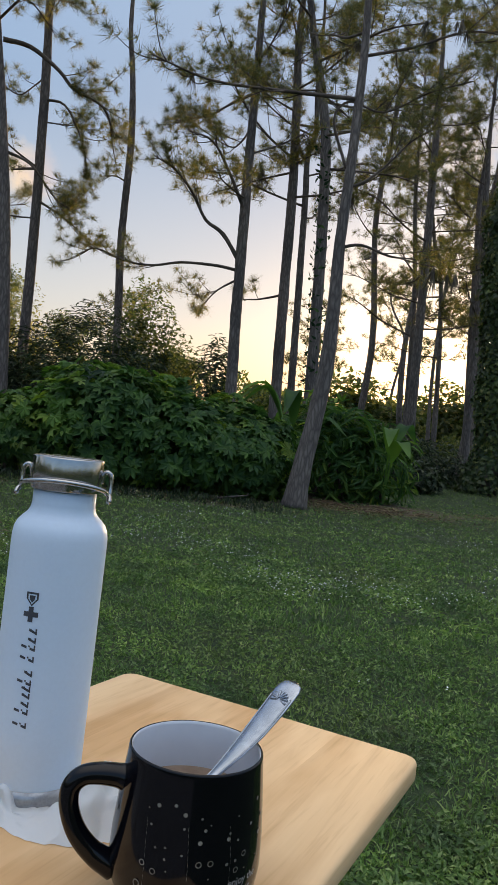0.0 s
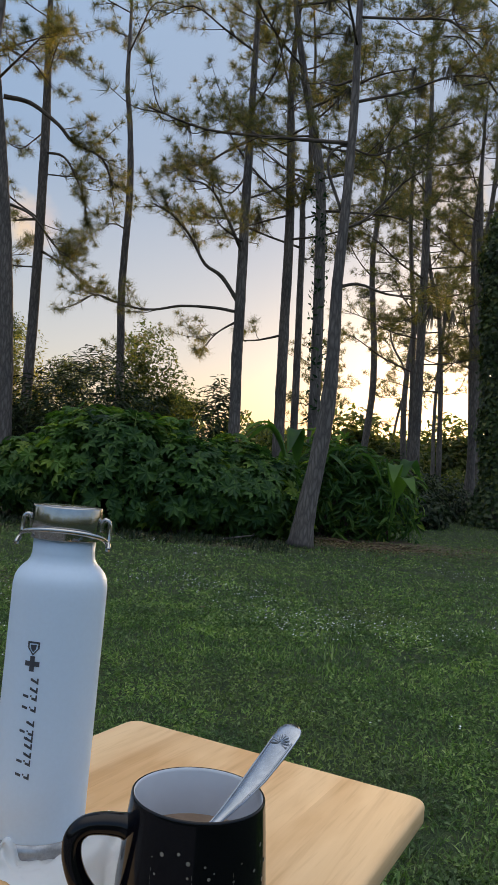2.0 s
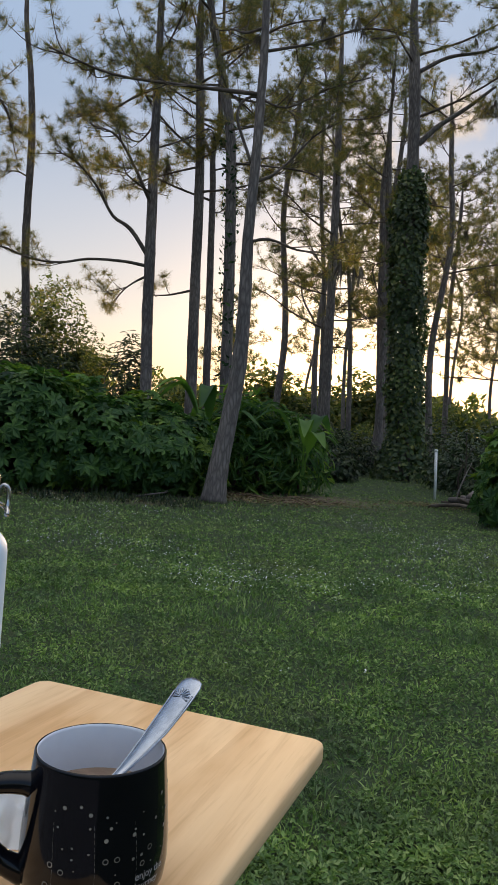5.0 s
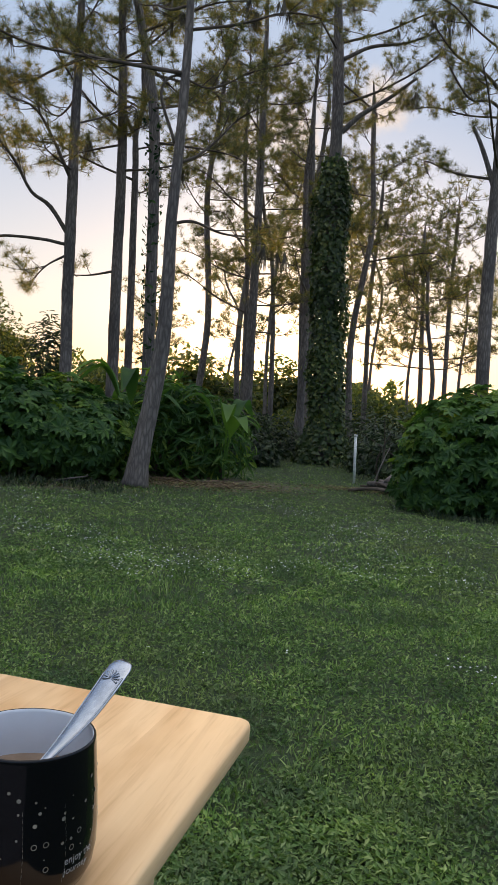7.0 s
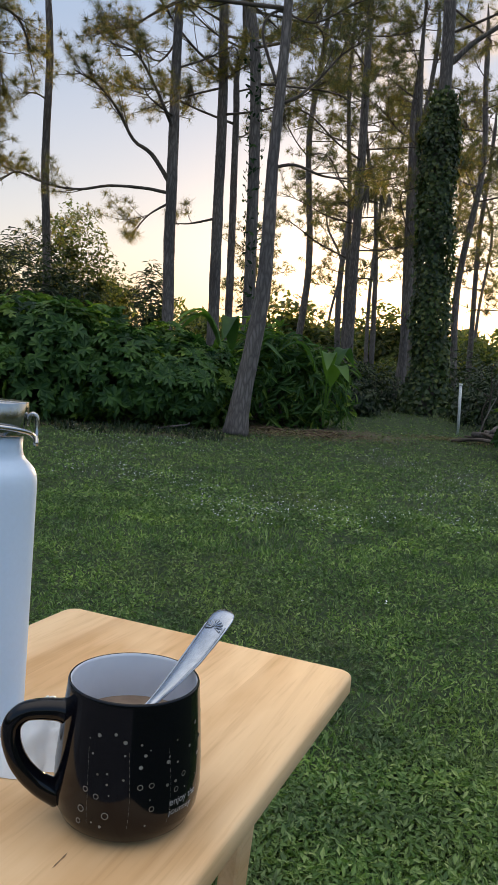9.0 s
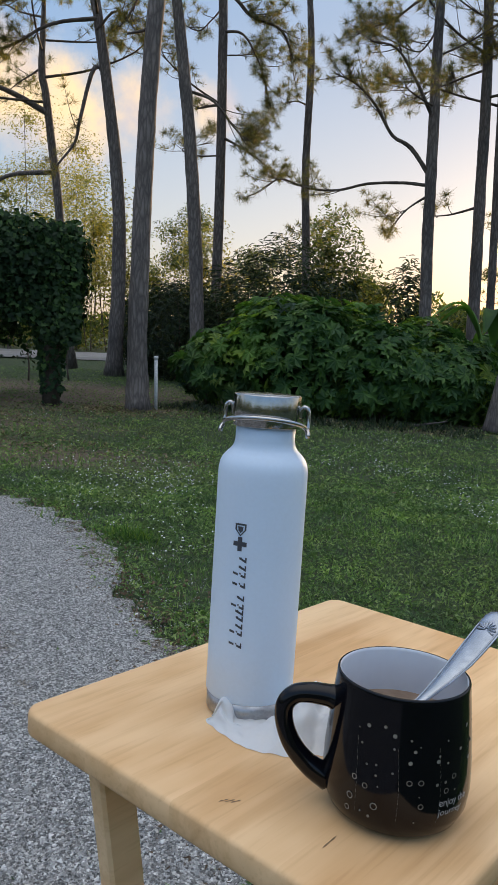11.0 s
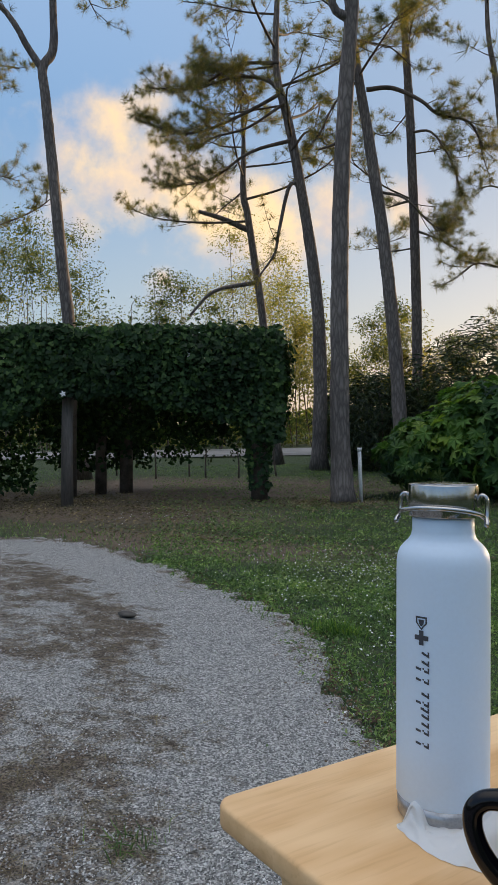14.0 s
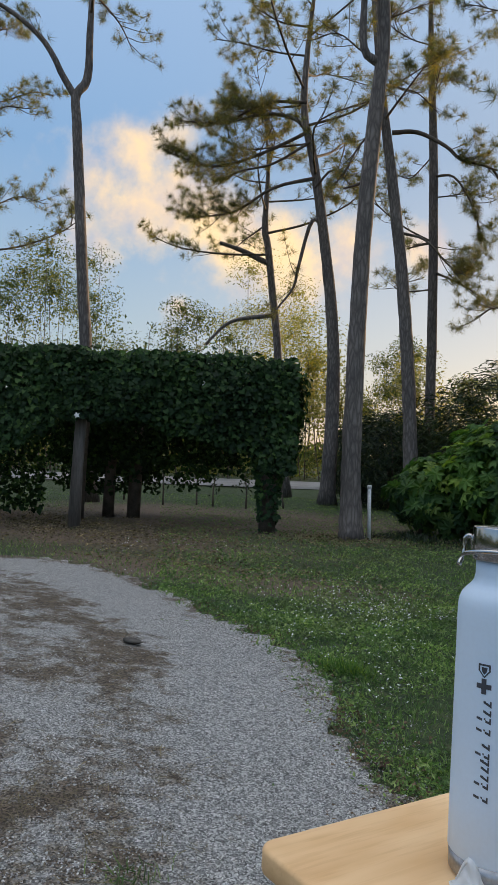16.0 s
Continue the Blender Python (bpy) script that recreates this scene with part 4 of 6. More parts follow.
def shrub(name, label, balls, n, leaf, size, material, seed, stems=7, category="bush", group="", own=0):
    rng = np.random.default_rng(seed)
    base = np.mean([b[0] for b in balls], axis=0)
    root = empty(name, (base[0], base[1], 0), label, category, group)
    for i in range(stems):
        g = Geo()
        c, r = balls[i % len(balls)]
        foot = np.array([c[0] + rng.normal(0, r[0] * 0.25), c[1] + rng.normal(0, r[1] * 0.25), 0])
        tip = np.array(c) + rng.normal(0, 0.35, 3) * np.array(r) + np.array([0, 0, r[2] * 0.3])
        g.tube(spline([foot, (foot + tip) / 2 + rng.normal(0, 0.06, 3), tip], 4), np.linspace(0.022, 0.008, 9), 5, cap=False)
        g.object("stem", TWIG, root)
    P, N = leaf_cloud(rng, balls, n, 0.3, 0.95) if material in (FAR_LEAF, SUN_TINTED_LEAF) else leaf_cloud(rng, balls, n)
    tv, tf = LEAVES[leaf]
    M = turned(N, rng.random(len(P)) * 6.3, size * rng.uniform(0.6, 1.25, len(P)))
    order = np.argsort(np.hypot(P[:, 0], P[:, 1]))
    singles = order[: own]
    rest = order[own:]
    V, F = scatter(tv, tf, M[rest], P[rest])
    tri_mesh("foliage", V, F, material, root)["kind"] = "stuff"
    if own:
        me = bpy.data.meshes.new("leaf")
        me.from_pydata(tv.tolist(), [], tf.tolist())
        me.materials.append(material)
        for i in singles:
            ob = new("leaf", me)
            ob.parent = root
            ob.matrix_parent_inverse = root.matrix_basis.inverted()
            m = M[i]
            ob.matrix_basis = Matrix([[*m[0], P[i][0]], [*m[1], P[i][1]], [*m[2], P[i][2]], [0, 0, 0, 1]])
    return root


shrub("bush", "large dark green bush with lobed leaves", [((-2.2, 9.3, 0.65), (0.95, 0.8, 0.8)), ((-3.2, 9.4, 0.5), (0.75, 0.7, 0.55)), ((-1.35, 9.3, 0.6), (0.7, 0.75, 0.6)), ((-2.7, 9.9, 0.75), (0.8, 0.6, 0.75)), ((-2.0, 9.0, 0.95), (0.4, 0.4, 0.45)), ((-1.65, 9.6, 1.05), (0.4, 0.4, 0.35)), ((-2.75, 9.2, 0.85), (0.4, 0.4, 0.4)), ((-1.0, 9.1, 0.55), (0.4, 0.4, 0.45))], 3300, "palmate", 0.27, PALMATE, 41, 12, group="bushes along the lawn", own=200)
shrub("bush", "green bush with yellowing lobed leaves", [((-0.55, 9.7, 0.5), (0.7, 0.7, 0.62)), ((-0.9, 10.2, 0.6), (0.7, 0.6, 0.65)), ((-0.15, 10.0, 0.4), (0.45, 0.5, 0.55))], 1700, "palmate", 0.25, PALMATE, 42, 8, group="bushes along the lawn", own=120)
shrub("bush", "dark dense bush with narrow drooping leaves", [((0.75, 10.8, 0.6), (0.65, 0.6, 0.75)), ((1.25, 11.0, 0.5), (0.6, 0.6, 0.65)), ((0.45, 11.2, 0.7), (0.6, 0.5, 0.75))], 2600, "long", 0.24, PALMATE, 43, 8, group="bushes along the lawn", own=100)
shrub("bush", "rounded bush with broad green leaves beside brush pile", [((4.25, 8.75, 0.72), (0.92, 0.75, 0.78)), ((5.0, 8.9, 0.8), (0.9, 0.8, 0.85)), ((3.72, 8.7, 0.4), (0.5, 0.5, 0.5))], 2800, "palmate", 0.26, PALMATE, 44, 9, group="bushes along the lawn", own=200)
shrub("shrub", "tall dark shrub with glossy pointed leaves against the sky", [((-3.75, 13.2, 1.3), (1.0, 0.8, 1.35)), ((-4.6, 13.4, 1.1), (0.9, 0.7, 1.1)), ((-3.0, 13.4, 1.1), (0.9, 0.7, 1.0))], 8500, "long", 0.16, SHRUB, 45, 9, category="shrub")
shrub("shrub", "dark leafy shrub behind the furrowed pine", [((-5.7, 13.5, 0.9), (0.9, 0.7, 0.95)), ((-6.5, 14.2, 0.85), (0.9, 0.7, 0.9)), ((-5.0, 13.9, 0.8), (0.8, 0.6, 0.85))], 12000, "long", 0.16, SHRUB, 46, 8, category="shrub")
shrub("tree", "small golden-green tree lit from behind", [((-5.3, 24.6, 3.6), (1.1, 0.9, 1.5)), ((-4.4, 24.7, 2.6), (1.0, 0.8, 1.2)), ((-5.6, 24.7, 2.0), (1.2, 0.8, 1.3))], 6500, "plain", 0.15, FAR_LEAF, 47, 8, category="tree")
# these two trees wear the leaf colour with sunlight painted in
shrub("tree", "tree across the road with golden sunlight in its leaf colour", [((-13.6, 24.5, 4.2), (1.5, 1.2, 2.2)), ((-12.6, 24.8, 2.6), (1.4, 1.2, 1.6)), ((-14.6, 24.2, 2.4), (1.4, 1.0, 1.5))], 7000, "plain", 0.14, SUN_TINTED_LEAF, 141, 8, category="tree", group="sunlit trees across the road")
shrub("tree", "tree across the road with golden sunlight in its leaf colour", [((-10.4, 26.5, 3.2), (1.2, 1.0, 1.8)), ((-9.6, 26.8, 2.0), (1.2, 1.0, 1.3))], 5000, "plain", 0.14, SUN_TINTED_LEAF, 142, 6, category="tree", group="sunlit trees across the road")
shrub("tree", "pale green young tree behind the arbour", [((-18.0, 19.0, 3.2), (1.6, 1.2, 1.9)), ((-19.6, 18.0, 2.6), (1.5, 1.2, 1.7))], 5500, "plain", 0.14, FAR_LEAF, 143, 6, category="tree")
shrub("tree", "pale green young tree behind the arbour", [((-13.4, 19.6, 2.6), (1.3, 1.0, 1.7)), ((-14.6, 18.4, 2.0), (1.2, 1.0, 1.3))], 5000, "plain", 0.13, FAR_LEAF, 144, 6, category="tree")
for i, (az, far_off, h) in enumerate(((-50, 27, 8.2), (-46.5, 31, 9.0), (-43, 35, 5.6), (-38, 29, 6.8), (-32.5, 33, 9.2), (-29.5, 34, 8.0), (-23.5, 31, 5.8), (-17.5, 33, 4.6), (-12.5, 28, 3.2), (-8.5, 30, 3.4))):
    a = radians(az)
    x, y = far_off * math.sin(a), far_off * math.cos(a)
    rc = np.random.default_rng(700 + i)
    clumps = [((x + rc.normal(0, 0.13) * h, y + rc.normal(0, 0.1) * h, h * q), (h * 0.12 * rc.uniform(0.8, 1.3), h * 0.12, h * 0.085 * rc.uniform(0.8, 1.3))) for q in np.linspace(0.35, 0.92, 11)]
    # trees 4, 5 and 8 take the leaf colour with painted sunlight
    shrub("tree", "airy pale green tree beyond the road", clumps, 10500, "plain", 0.105, SUN_TINTED_LEAF if i in (4, 5, 8) else FAR_LEAF, 160 + i, 11, category="tree", group="trees beyond the road")
shrub("conifer", "dark narrow evergreen in the undergrowth", [((-1.95, 17.9, 1.2), (0.5, 0.45, 1.6))], 1500, "long", 0.22, SHRUB, 48, 4, category="tree")
shrub("tree", "rounded distant tree against the glowing horizon", [((2.9, 40, 2.4), (1.9, 1.5, 1.7)), ((5.0, 40, 1.6), (1.9, 1.5, 1.3))], 2200, "plain", 0.44, FAR_LEAF, 49, 5, category="tree")
shrub("tree", "dense round distant tree hiding the low sun", [((9.4, 48.2, 2.4), (2.3, 1.8, 2.5)), ((11.6, 48.0, 1.7), (2.0, 1.6, 1.9)), ((7.4, 48.5, 1.5), (1.8, 1.5, 1.7))], 4200, "plain", 0.46, FAR_LEAF, 149, 6, category="tree")
for i, (x, y, r) in enumerate(((0.3, 14.5, 0.9), (1.6, 15.5, 1.0), (2.4, 16.5, 0.8), (3.1, 17.0, 0.75), (5.2, 16.0, 0.8), (6.0, 15.0, 0.8), (5.6, 18.5, 1.1), (7.2, 17.0, 1.1), (-1.4, 15.6, 1.0), (-2.6, 15.4, 1.0), (2.3, 14.0, 0.45), (4.7, 14.2, 0.5), (7.5, 14.0, 0.9), (4.75, 12.9, 0.95), (5.6, 12.4, 0.8))):
    shrub("shrub", "low green undergrowth shrub beneath the pines", [((x, y, r * 0.55), (r * 1.1, r * 0.8, r * 0.8)), ((x + 0.6 * r, y + 0.3, r * 0.4), (r * 0.8, r * 0.7, r * 0.6))], 1700, "oval", 0.12, SHRUB, 60 + i, 5, category="shrub", group="undergrowth")


def wood_edge(label, arc, radius, top, n, seed, size, even=0.55):
    """The far edge of the wood, an uneven wall of foliage."""
    rng = np.random.default_rng(seed)
    az = np.radians(rng.uniform(*arc, n))
    hump = np.array([even + (1 - even) * noise.noise((a * 9.0, seed, 0.3)) + 0.5 * (1 - even) * noise.noise((a * 31.0, seed, 5.0)) for a in az])
    z = rng.random(n) ** 0.8 * top * np.clip(hump, 0.15, 1.3)
    r = radius + rng.normal(0, 1.5, n)
    P = np.stack([r * np.sin(az), r * np.cos(az), z], 1)
    tv, tf = LEAVES["plain"]
    V, F = scatter(tv, tf, turned(rng.normal(0, 1, (n, 3)), rng.random(n) * 6.3, size * rng.uniform(0.6, 1.3, n)), P)
    return tagged(tri_mesh("far_woods", V, F, FAR_LEAF), label, "woods", kind="stuff")


wood_edge("dim undergrowth closing the view between the pines", (-75, 60), 31, 2.4, 46000, 5, 0.15, 0.42)
wood_edge("dark bank of far trees before the low sun", (-4, 26), 55, 4.6, 14000, 8, 0.45, 0.6)
wood_edge("dim thicket between the distant pines", (14, 40), 39, 3.9, 9000, 9, 0.3, 0.55)
# never in view: added so the steel and black glaze mirror something dark
wood_edge("unseen wood added behind the seat to darken reflections", (75, 285), 24, 6.5, 16000, 7, 0.6)
wood_edge("far wood edge dark against the evening sky", (-180, 180), 60, 6.0, 40000, 6, 0.6)


# the arbour: a vine-covered box roof on posts
def arbour():
    rng = np.random.default_rng(90)
    root = empty("arbour", (-7.0, 7.2, 0), "square garden arbour smothered in dark green vine", "arbour")
    # near side runs from the right corner towards the left, back to the far posts
    A, U, W = np.array([-4.62, 7.75, 0]), np.array([-0.78, -0.625, 0]), np.array([-0.625, 0.78, 0])

    def at(u, w, z):
        return A + U * u + W * w + np.array([0, 0, z])

    for u, w, r in ((2.45, 0.16, 0.075), (0.15, 0.25, 0.11), (2.55, 1.3, 0.08), (2.2, 1.75, 0.085), (1.85, 1.75, 0.1), (5.2, 0.1, 0.1), (5.2, 2.2, 0.1)):
        g = Geo()
        p = at(u, w, 0)
        g.tube([p, p + [0.02, 0.0, 0.7], p + [0.04, 0.02, 1.5]], [r, r * 0.92, r * 0.9], 9, 0.04, rng)
        # all but the front post use dark twig colour, standing for the arbour's shade
        g.object("post", POST if (u, w) == (2.45, 0.16) else TWIG, root)
    g = Geo()
    for w in (0.1, 1.1, 2.2):
        g.tube([at(0.1, w, 1.52), at(5.4, w, 1.52)], 0.05, 6)
    for u in (0.2, 1.2, 2.2, 3.2, 4.2, 5.2):
        g.tube([at(u, 0, 1.62), at(u, 2.3, 1.62)], 0.04, 6)
    g.object("beam", POST, root)
    P, N = [], []

    def sheet(fn, normal, m, fringe=0.0):
        s, t = rng.random(m), rng.random(m)
        for a, b in zip(s, t):
            p = np.array(fn(a, b))
            k = 0.12 * noise.noise((p[0] * 1.4, p[1] * 1.4, p[2] * 1.4)) + 0.06 * noise.noise((p[0] * 4, p[1] * 4, p[2] * 4))
            P.append(p + np.array(normal) * (k + rng.normal(0, 0.045)))
            N.append(np.array(normal) * 0.8 + rng.normal(0, 0.4, 3) + np.array([0, 0, 0.35]))

    def low(u):
        return 1.06 + 0.27 * math.exp(-((u - 2.1) / 0.75) ** 2) + 0.1 * noise.noise((u * 2.1, 4.0, 0)) + 0.09 * noise.noise((u * 7, 1.0, 0)) - 0.35 * math.exp(-((u - 0.0) / 0.45) ** 2) - 0.3 / (1 + math.exp(-(u - 3.1) * 6))

    def high(u):
        return 2.09 + 0.05 * noise.noise((u * 1.7, 8.0, 0)) + 0.04 * noise.noise((u * 6, 2.0, 0))

    def front(a, b):
        u = -0.12 + 5.8 * a
        lo = low(u)
        return at(u, -0.05 - 0.05 * math.sin(b * 3.1), lo + (high(u) - lo) * b)

    def end(a, b):
        return at(-0.1 - 0.1 * math.sin(b * 3.1), -0.05 + 2.5 * a, 0.95 + 1.07 * b)

    sheet(front, -W, 25000)
    sheet(end, -U, 5200)
    sheet(lambda a, b: at(5.8 * a - 0.12, 2.5 * b, high(5.8 * a)), (0, 0, 1), 3000)
    sheet(lambda a, b: at(5.8 * a, 2.45, 1.1 + 0.9 * b), W, 2200)
    sheet(lambda a, b: at(5.8 * a, 2.3 * b, 1.5), (0, 0, -1), 2600)
    # a thick curtain of old growth at the back, and creepers down the inner posts
    sheet(lambda a, b: at(1.5 + 1.4 * a, 2.0 + 0.3 * math.sin(a * 9), 0.3 + 1.25 * b ** 0.7), W, 3200)
    sheet(lambda a, b: at(0.2 + 5.4 * a, 2.4, 0.5 + 0.3 * noise.noise((a * 9, 0, 0)) + 1.0 * b), W, 3600)
    sheet(lambda a, b: at(1.85 + 0.16 * math.cos(6.3 * a), 1.75 + 0.16 * math.sin(6.3 * a), 0.5 + 1.0 * b), -W, 300)
    # two leaf sheets added within, to make the shaded inside dark
    sheet(lambda a, b: at(0.4 + 2.6 * a, 1.5, 0.75 + 0.2 * noise.noise((a * 7, 3.0, 0)) + 0.75 * b), W, 3600)
    sheet(lambda a, b: at(3.0 + 2.6 * a, 1.2, 0.1 + 1.4 * b), W, 4000)
    # strands hanging down round the corner post
    sheet(lambda a, b: at(0.15 + (0.1 + 0.16 * b) * math.cos(6.3 * a), 0.25 + (0.1 + 0.16 * b) * math.sin(6.3 * a), 0.04 + 1.2 * b ** 0.6), -W, 1000)
    P, N = np.array(P), np.array(N)
    tv, tf = LEAVES["heart"]
    M = turned(N, rng.random(len(P)) * 6.3, 0.064 * rng.uniform(0.6, 1.35, len(P)))
    V, F = scatter(tv, tf, M, P)
    tri_mesh("foliage", V, F, VINE, root)["kind"] = "stuff"
    for p in (at(2.42, -0.2, 1.32), at(1.0, -0.2, 1.75)):
        head = np.array([(0, 0, 0.15)] + [(math.cos(t) * (1 if i % 2 else 0.5), math.sin(t) * (1 if i % 2 else 0.5), 0.1 * (i % 2)) for i, t in enumerate(np.arange(10) * 0.6283)])
        V, F = scatter(head, np.array([(0, i, i % 10 + 1) for i in range(1, 11)]), turned(np.array([-W + [0, 0, 0.2]]), np.zeros(1), [0.04]), np.array([p]))
        tri_mesh("flower", V, F, PETAL, root)["label"] = "white five-petalled flower"
    # shoots waving over the top
    for u in (1.4, 1.75, 2.5):
        g = Geo()
        p = at(u, 0.6, 2.0)
        q = p + np.array([0.1, 0.0, 0.42])
        g.tube(spline([p, (p + q) / 2 + [0.04, 0, 0], q, q + [0.1, 0, 0.1]], 4), np.linspace(0.008, 0.003, 13), 4)
        g.object("shoot", TWIG, root)
    return root


arbour()

# ivy round the pine's trunk
rng = np.random.default_rng(91)
m = 13000
zz = rng.random(m) * 6.5
ang = rng.random(m) * 6.28
cx, cy = np.interp(zz, [0, 2.57, 4.96, 6.97], [4.22, 4.04, 3.9, 3.85]), np.interp(zz, [0, 2.57, 4.96, 6.97], [15.94, 15.99, 16.02, 16.03])
rr = 0.31 + 0.11 * np.array([noise.noise((math.cos(a) * 1.5, math.sin(a) * 1.5, z * 1.3)) for a, z in zip(ang, zz)]) + np.abs(rng.normal(0, 0.06, m)) - np.clip((zz - 5.7) * 0.2, 0, 0.2) + np.clip(0.9 - zz, 0, 1) * 0.35
N = np.stack([np.cos(ang), np.sin(ang), np.full(m, 0.35)], 1) + rng.normal(0, 0.4, (m, 3))
V, F = scatter(LEAVES["heart"][0], LEAVES["heart"][1], turned(N, rng.random(m) * 6.3, 0.085 * rng.uniform(0.6, 1.4, m)), np.stack([cx + np.cos(ang) * rr, cy + np.sin(ang) * rr, zz], 1))
tri_mesh("ivy", V, F, IVY, ivy_pine)["label"] = "thick coat of green ivy"
# vine shoots on the other trunk
m = 260
zz = 1.5 + rng.random(m) * 4.5
ang = rng.random(m) * 6.28
cx = np.interp(zz, [0, 1.71, 3.24, 4.57, 5.88], [0.29, 0.24, 0.17, 0.1, -0.01])
N = np.stack([np.cos(ang), np.sin(ang), np.full(m, -0.3)], 1) + rng.normal(0, 0.3, (m, 3))
V, F = scatter(LEAVES["oval"][0], LEAVES["oval"][1], turned(N, rng.random(m) * 6.3, 0.1 * rng.uniform(0.6, 1.3, m)), np.stack([cx + np.cos(ang) * 0.13, 13 + np.sin(ang) * 0.13, zz], 1))
tri_mesh("vine", V, F, VINE, vined)


def stake(label, foot, tip, r):
    g = Geo()
    g.tube([foot, (np.array(foot) + np.array(tip)) / 2, tip], r, 10)
    top = np.array(tip)
    g.tube([top - [0, 0, 0.01], top + [0, 0, 0.03]], [r * 1.25, r * 1.2], 10)
    return tagged(g.object("stake", PVC), label, "stake")


stake("white plastic pipe stake standing beside a pine", (-3.71, 8.23, -0.02), (-3.72, 8.21, 0.62), 0.022)
stake("white pipe stake at the edge of the wood", (3.64, 11.75, -0.02), (3.6, 11.76, 0.76), 0.022)

# ---- the table and what stands on it ----
TOP = 0.6592
TX, TY, TURN = -0.0531, 0.6442, -23.65
HU, HV = 0.1834, 0.2281
# the table stands on uneven gravel and leans a little away from the seat, with all that is on it
LEAN = pose(-0.055, 0.64, TOP, -1.5) @ pose(-0.055, 0.64, TOP).inverted()


def rounded_slab(hu, hv, z0, z1, corner, edge):
    """A slab with rounded corners and softened edges."""
    def ring(inset, z):
        pts = []
        for sx, sy, a0 in ((1, 1, 0), (-1, 1, 90), (-1, -1, 180), (1, -1, 270)):
            for k in range(9):
                a = radians(a0 + 90 * k / 8)
                c = corner - inset
                pts.append((sx * (hu - corner) + math.cos(a) * c, sy * (hv - corner) + math.sin(a) * c, z))
        return pts
    prof = [(edge, z0), (edge * 0.3, z0 + edge * 0.3), (0, z0 + edge), (0, z1 - edge), (edge * 0.3, z1 - edge * 0.3), (edge, z1)]
    bm = bmesh.new()
    rows = [[bm.verts.new(p) for p in ring(i, z)] for i, z in prof]
    for a, b in zip(rows, rows[1:]):
        for k in range(len(a)):
            bm.faces.new((a[k], a[(k + 1) % len(a)], b[(k + 1) % len(b)], b[k]))
    bm.faces.new(rows[-1])
    bm.faces.new(list(reversed(rows[0])))
    return bm


def bar(a, b, wide, thick, across):
    """A straight rail with softened edges from a to b; across: the direction of its width."""
    a, b, x = Vector(a), Vector(b), Vector(across)
    d = (b - a).normalized()
    x = (x - d * x.dot(d)).normalized()
    y = d.cross(x)
    bm = bmesh.new()
    e = 0.003
    rows = []
    for p in (a, b):
        row = []
        for sx, sy in ((1, 1), (-1, 1), (-1, -1), (1, -1)):
            for ox, oy in (((0, -e), (-e, 0)) if sx * sy > 0 else ((-e, 0), (0, -e))):
                row.append(bm.verts.new(p + x * sx * (wide / 2 + ox) + y * sy * (thick / 2 + oy)))
        rows.append(row)
    for k in range(8):
        bm.faces.new((rows[0][k], rows[0][(k + 1) % 8], rows[1][(k + 1) % 8], rows[1][k]))
    bm.faces.new(rows[1])
    bm.faces.new(list(reversed(rows[0])))
    return bm


def side_table():
    root = tagged(new("folding_table"), "small folding table of pale varnished pine", "table")
    root.matrix_basis = LEAN @ pose(TX, TY, 0, 0, 0, TURN)
    part("tabletop", rounded_slab(HU, HV, TOP - 0.021, TOP, 0.018, 0.0035), WOOD, root)
    for x, y, dx, dy in ((-0.139, -0.171, 0.01, 0.1), (-0.12, 0.15, 0.01, -0.08), (0.11, -0.15, -0.01, 0.08), (0.11, 0.13, -0.01, -0.08)):
        part("leg", bar((x, y, TOP - 0.022), (x + dx, y + dy, -0.004), 0.036, 0.02, (0, 1, 0)), WOOD, root, smooth=False)
    for s in (-1, 1):
        part("apron", bar((s * 0.09, -0.17, TOP - 0.034), (s * 0.09, 0.17, TOP - 0.034), 0.022, 0.02, (0, 0, 1)), WOOD, root, smooth=False)
    for y, z in ((-0.09, 0.12), (0.07, 0.12)):
        part("stretcher", bar((-0.14, y, z), (0.1, y, z), 0.026, 0.016, (0, 0, 1)), WOOD, root, smooth=False)
    # a short split and a small knot in the boards
    def flaw(name, a, b, wide):
        (ax, ay), (bx, by) = a, b
        d = Vector((bx - ax, by - ay, 0))
        nrm = Vector((-d.y, d.x, 0)).normalized() * wide
        bm = bmesh.new()
        up = [bm.verts.new(Vector((ax, ay, TOP + 0.0004)) + d * t + nrm * math.sin(math.pi * t) * (1 + 0.6 * math.sin(9 * t))) for t in np.linspace(0, 1, 9)]
        dn = [bm.verts.new(Vector((ax, ay, TOP + 0.0004)) + d * t - nrm * math.sin(math.pi * t) * (1 + 0.6 * math.cos(7 * t))) for t in np.linspace(0.02, 0.98, 9)]
        bm.faces.new(up + list(reversed(dn)))
        bmesh.ops.recalc_face_normals(bm, faces=bm.faces)
        ob = part(name, bm, KNOT, None, smooth=False)
        ob.parent = root
        ob.matrix_parent_inverse = pose(TX, TY, 0, 0, 0, TURN).inverted()

    flaw("split", (-0.037, 0.427), (-0.031, 0.443), 0.0007)
    for k in range(3):
        flaw("knot", (-0.114 + 0.004 * k, 0.448 + 0.001 * k), (-0.114 + 0.006 + 0.004 * k, 0.448 + 0.006 + 0.001 * k), 0.0006)
    return root


side_table()


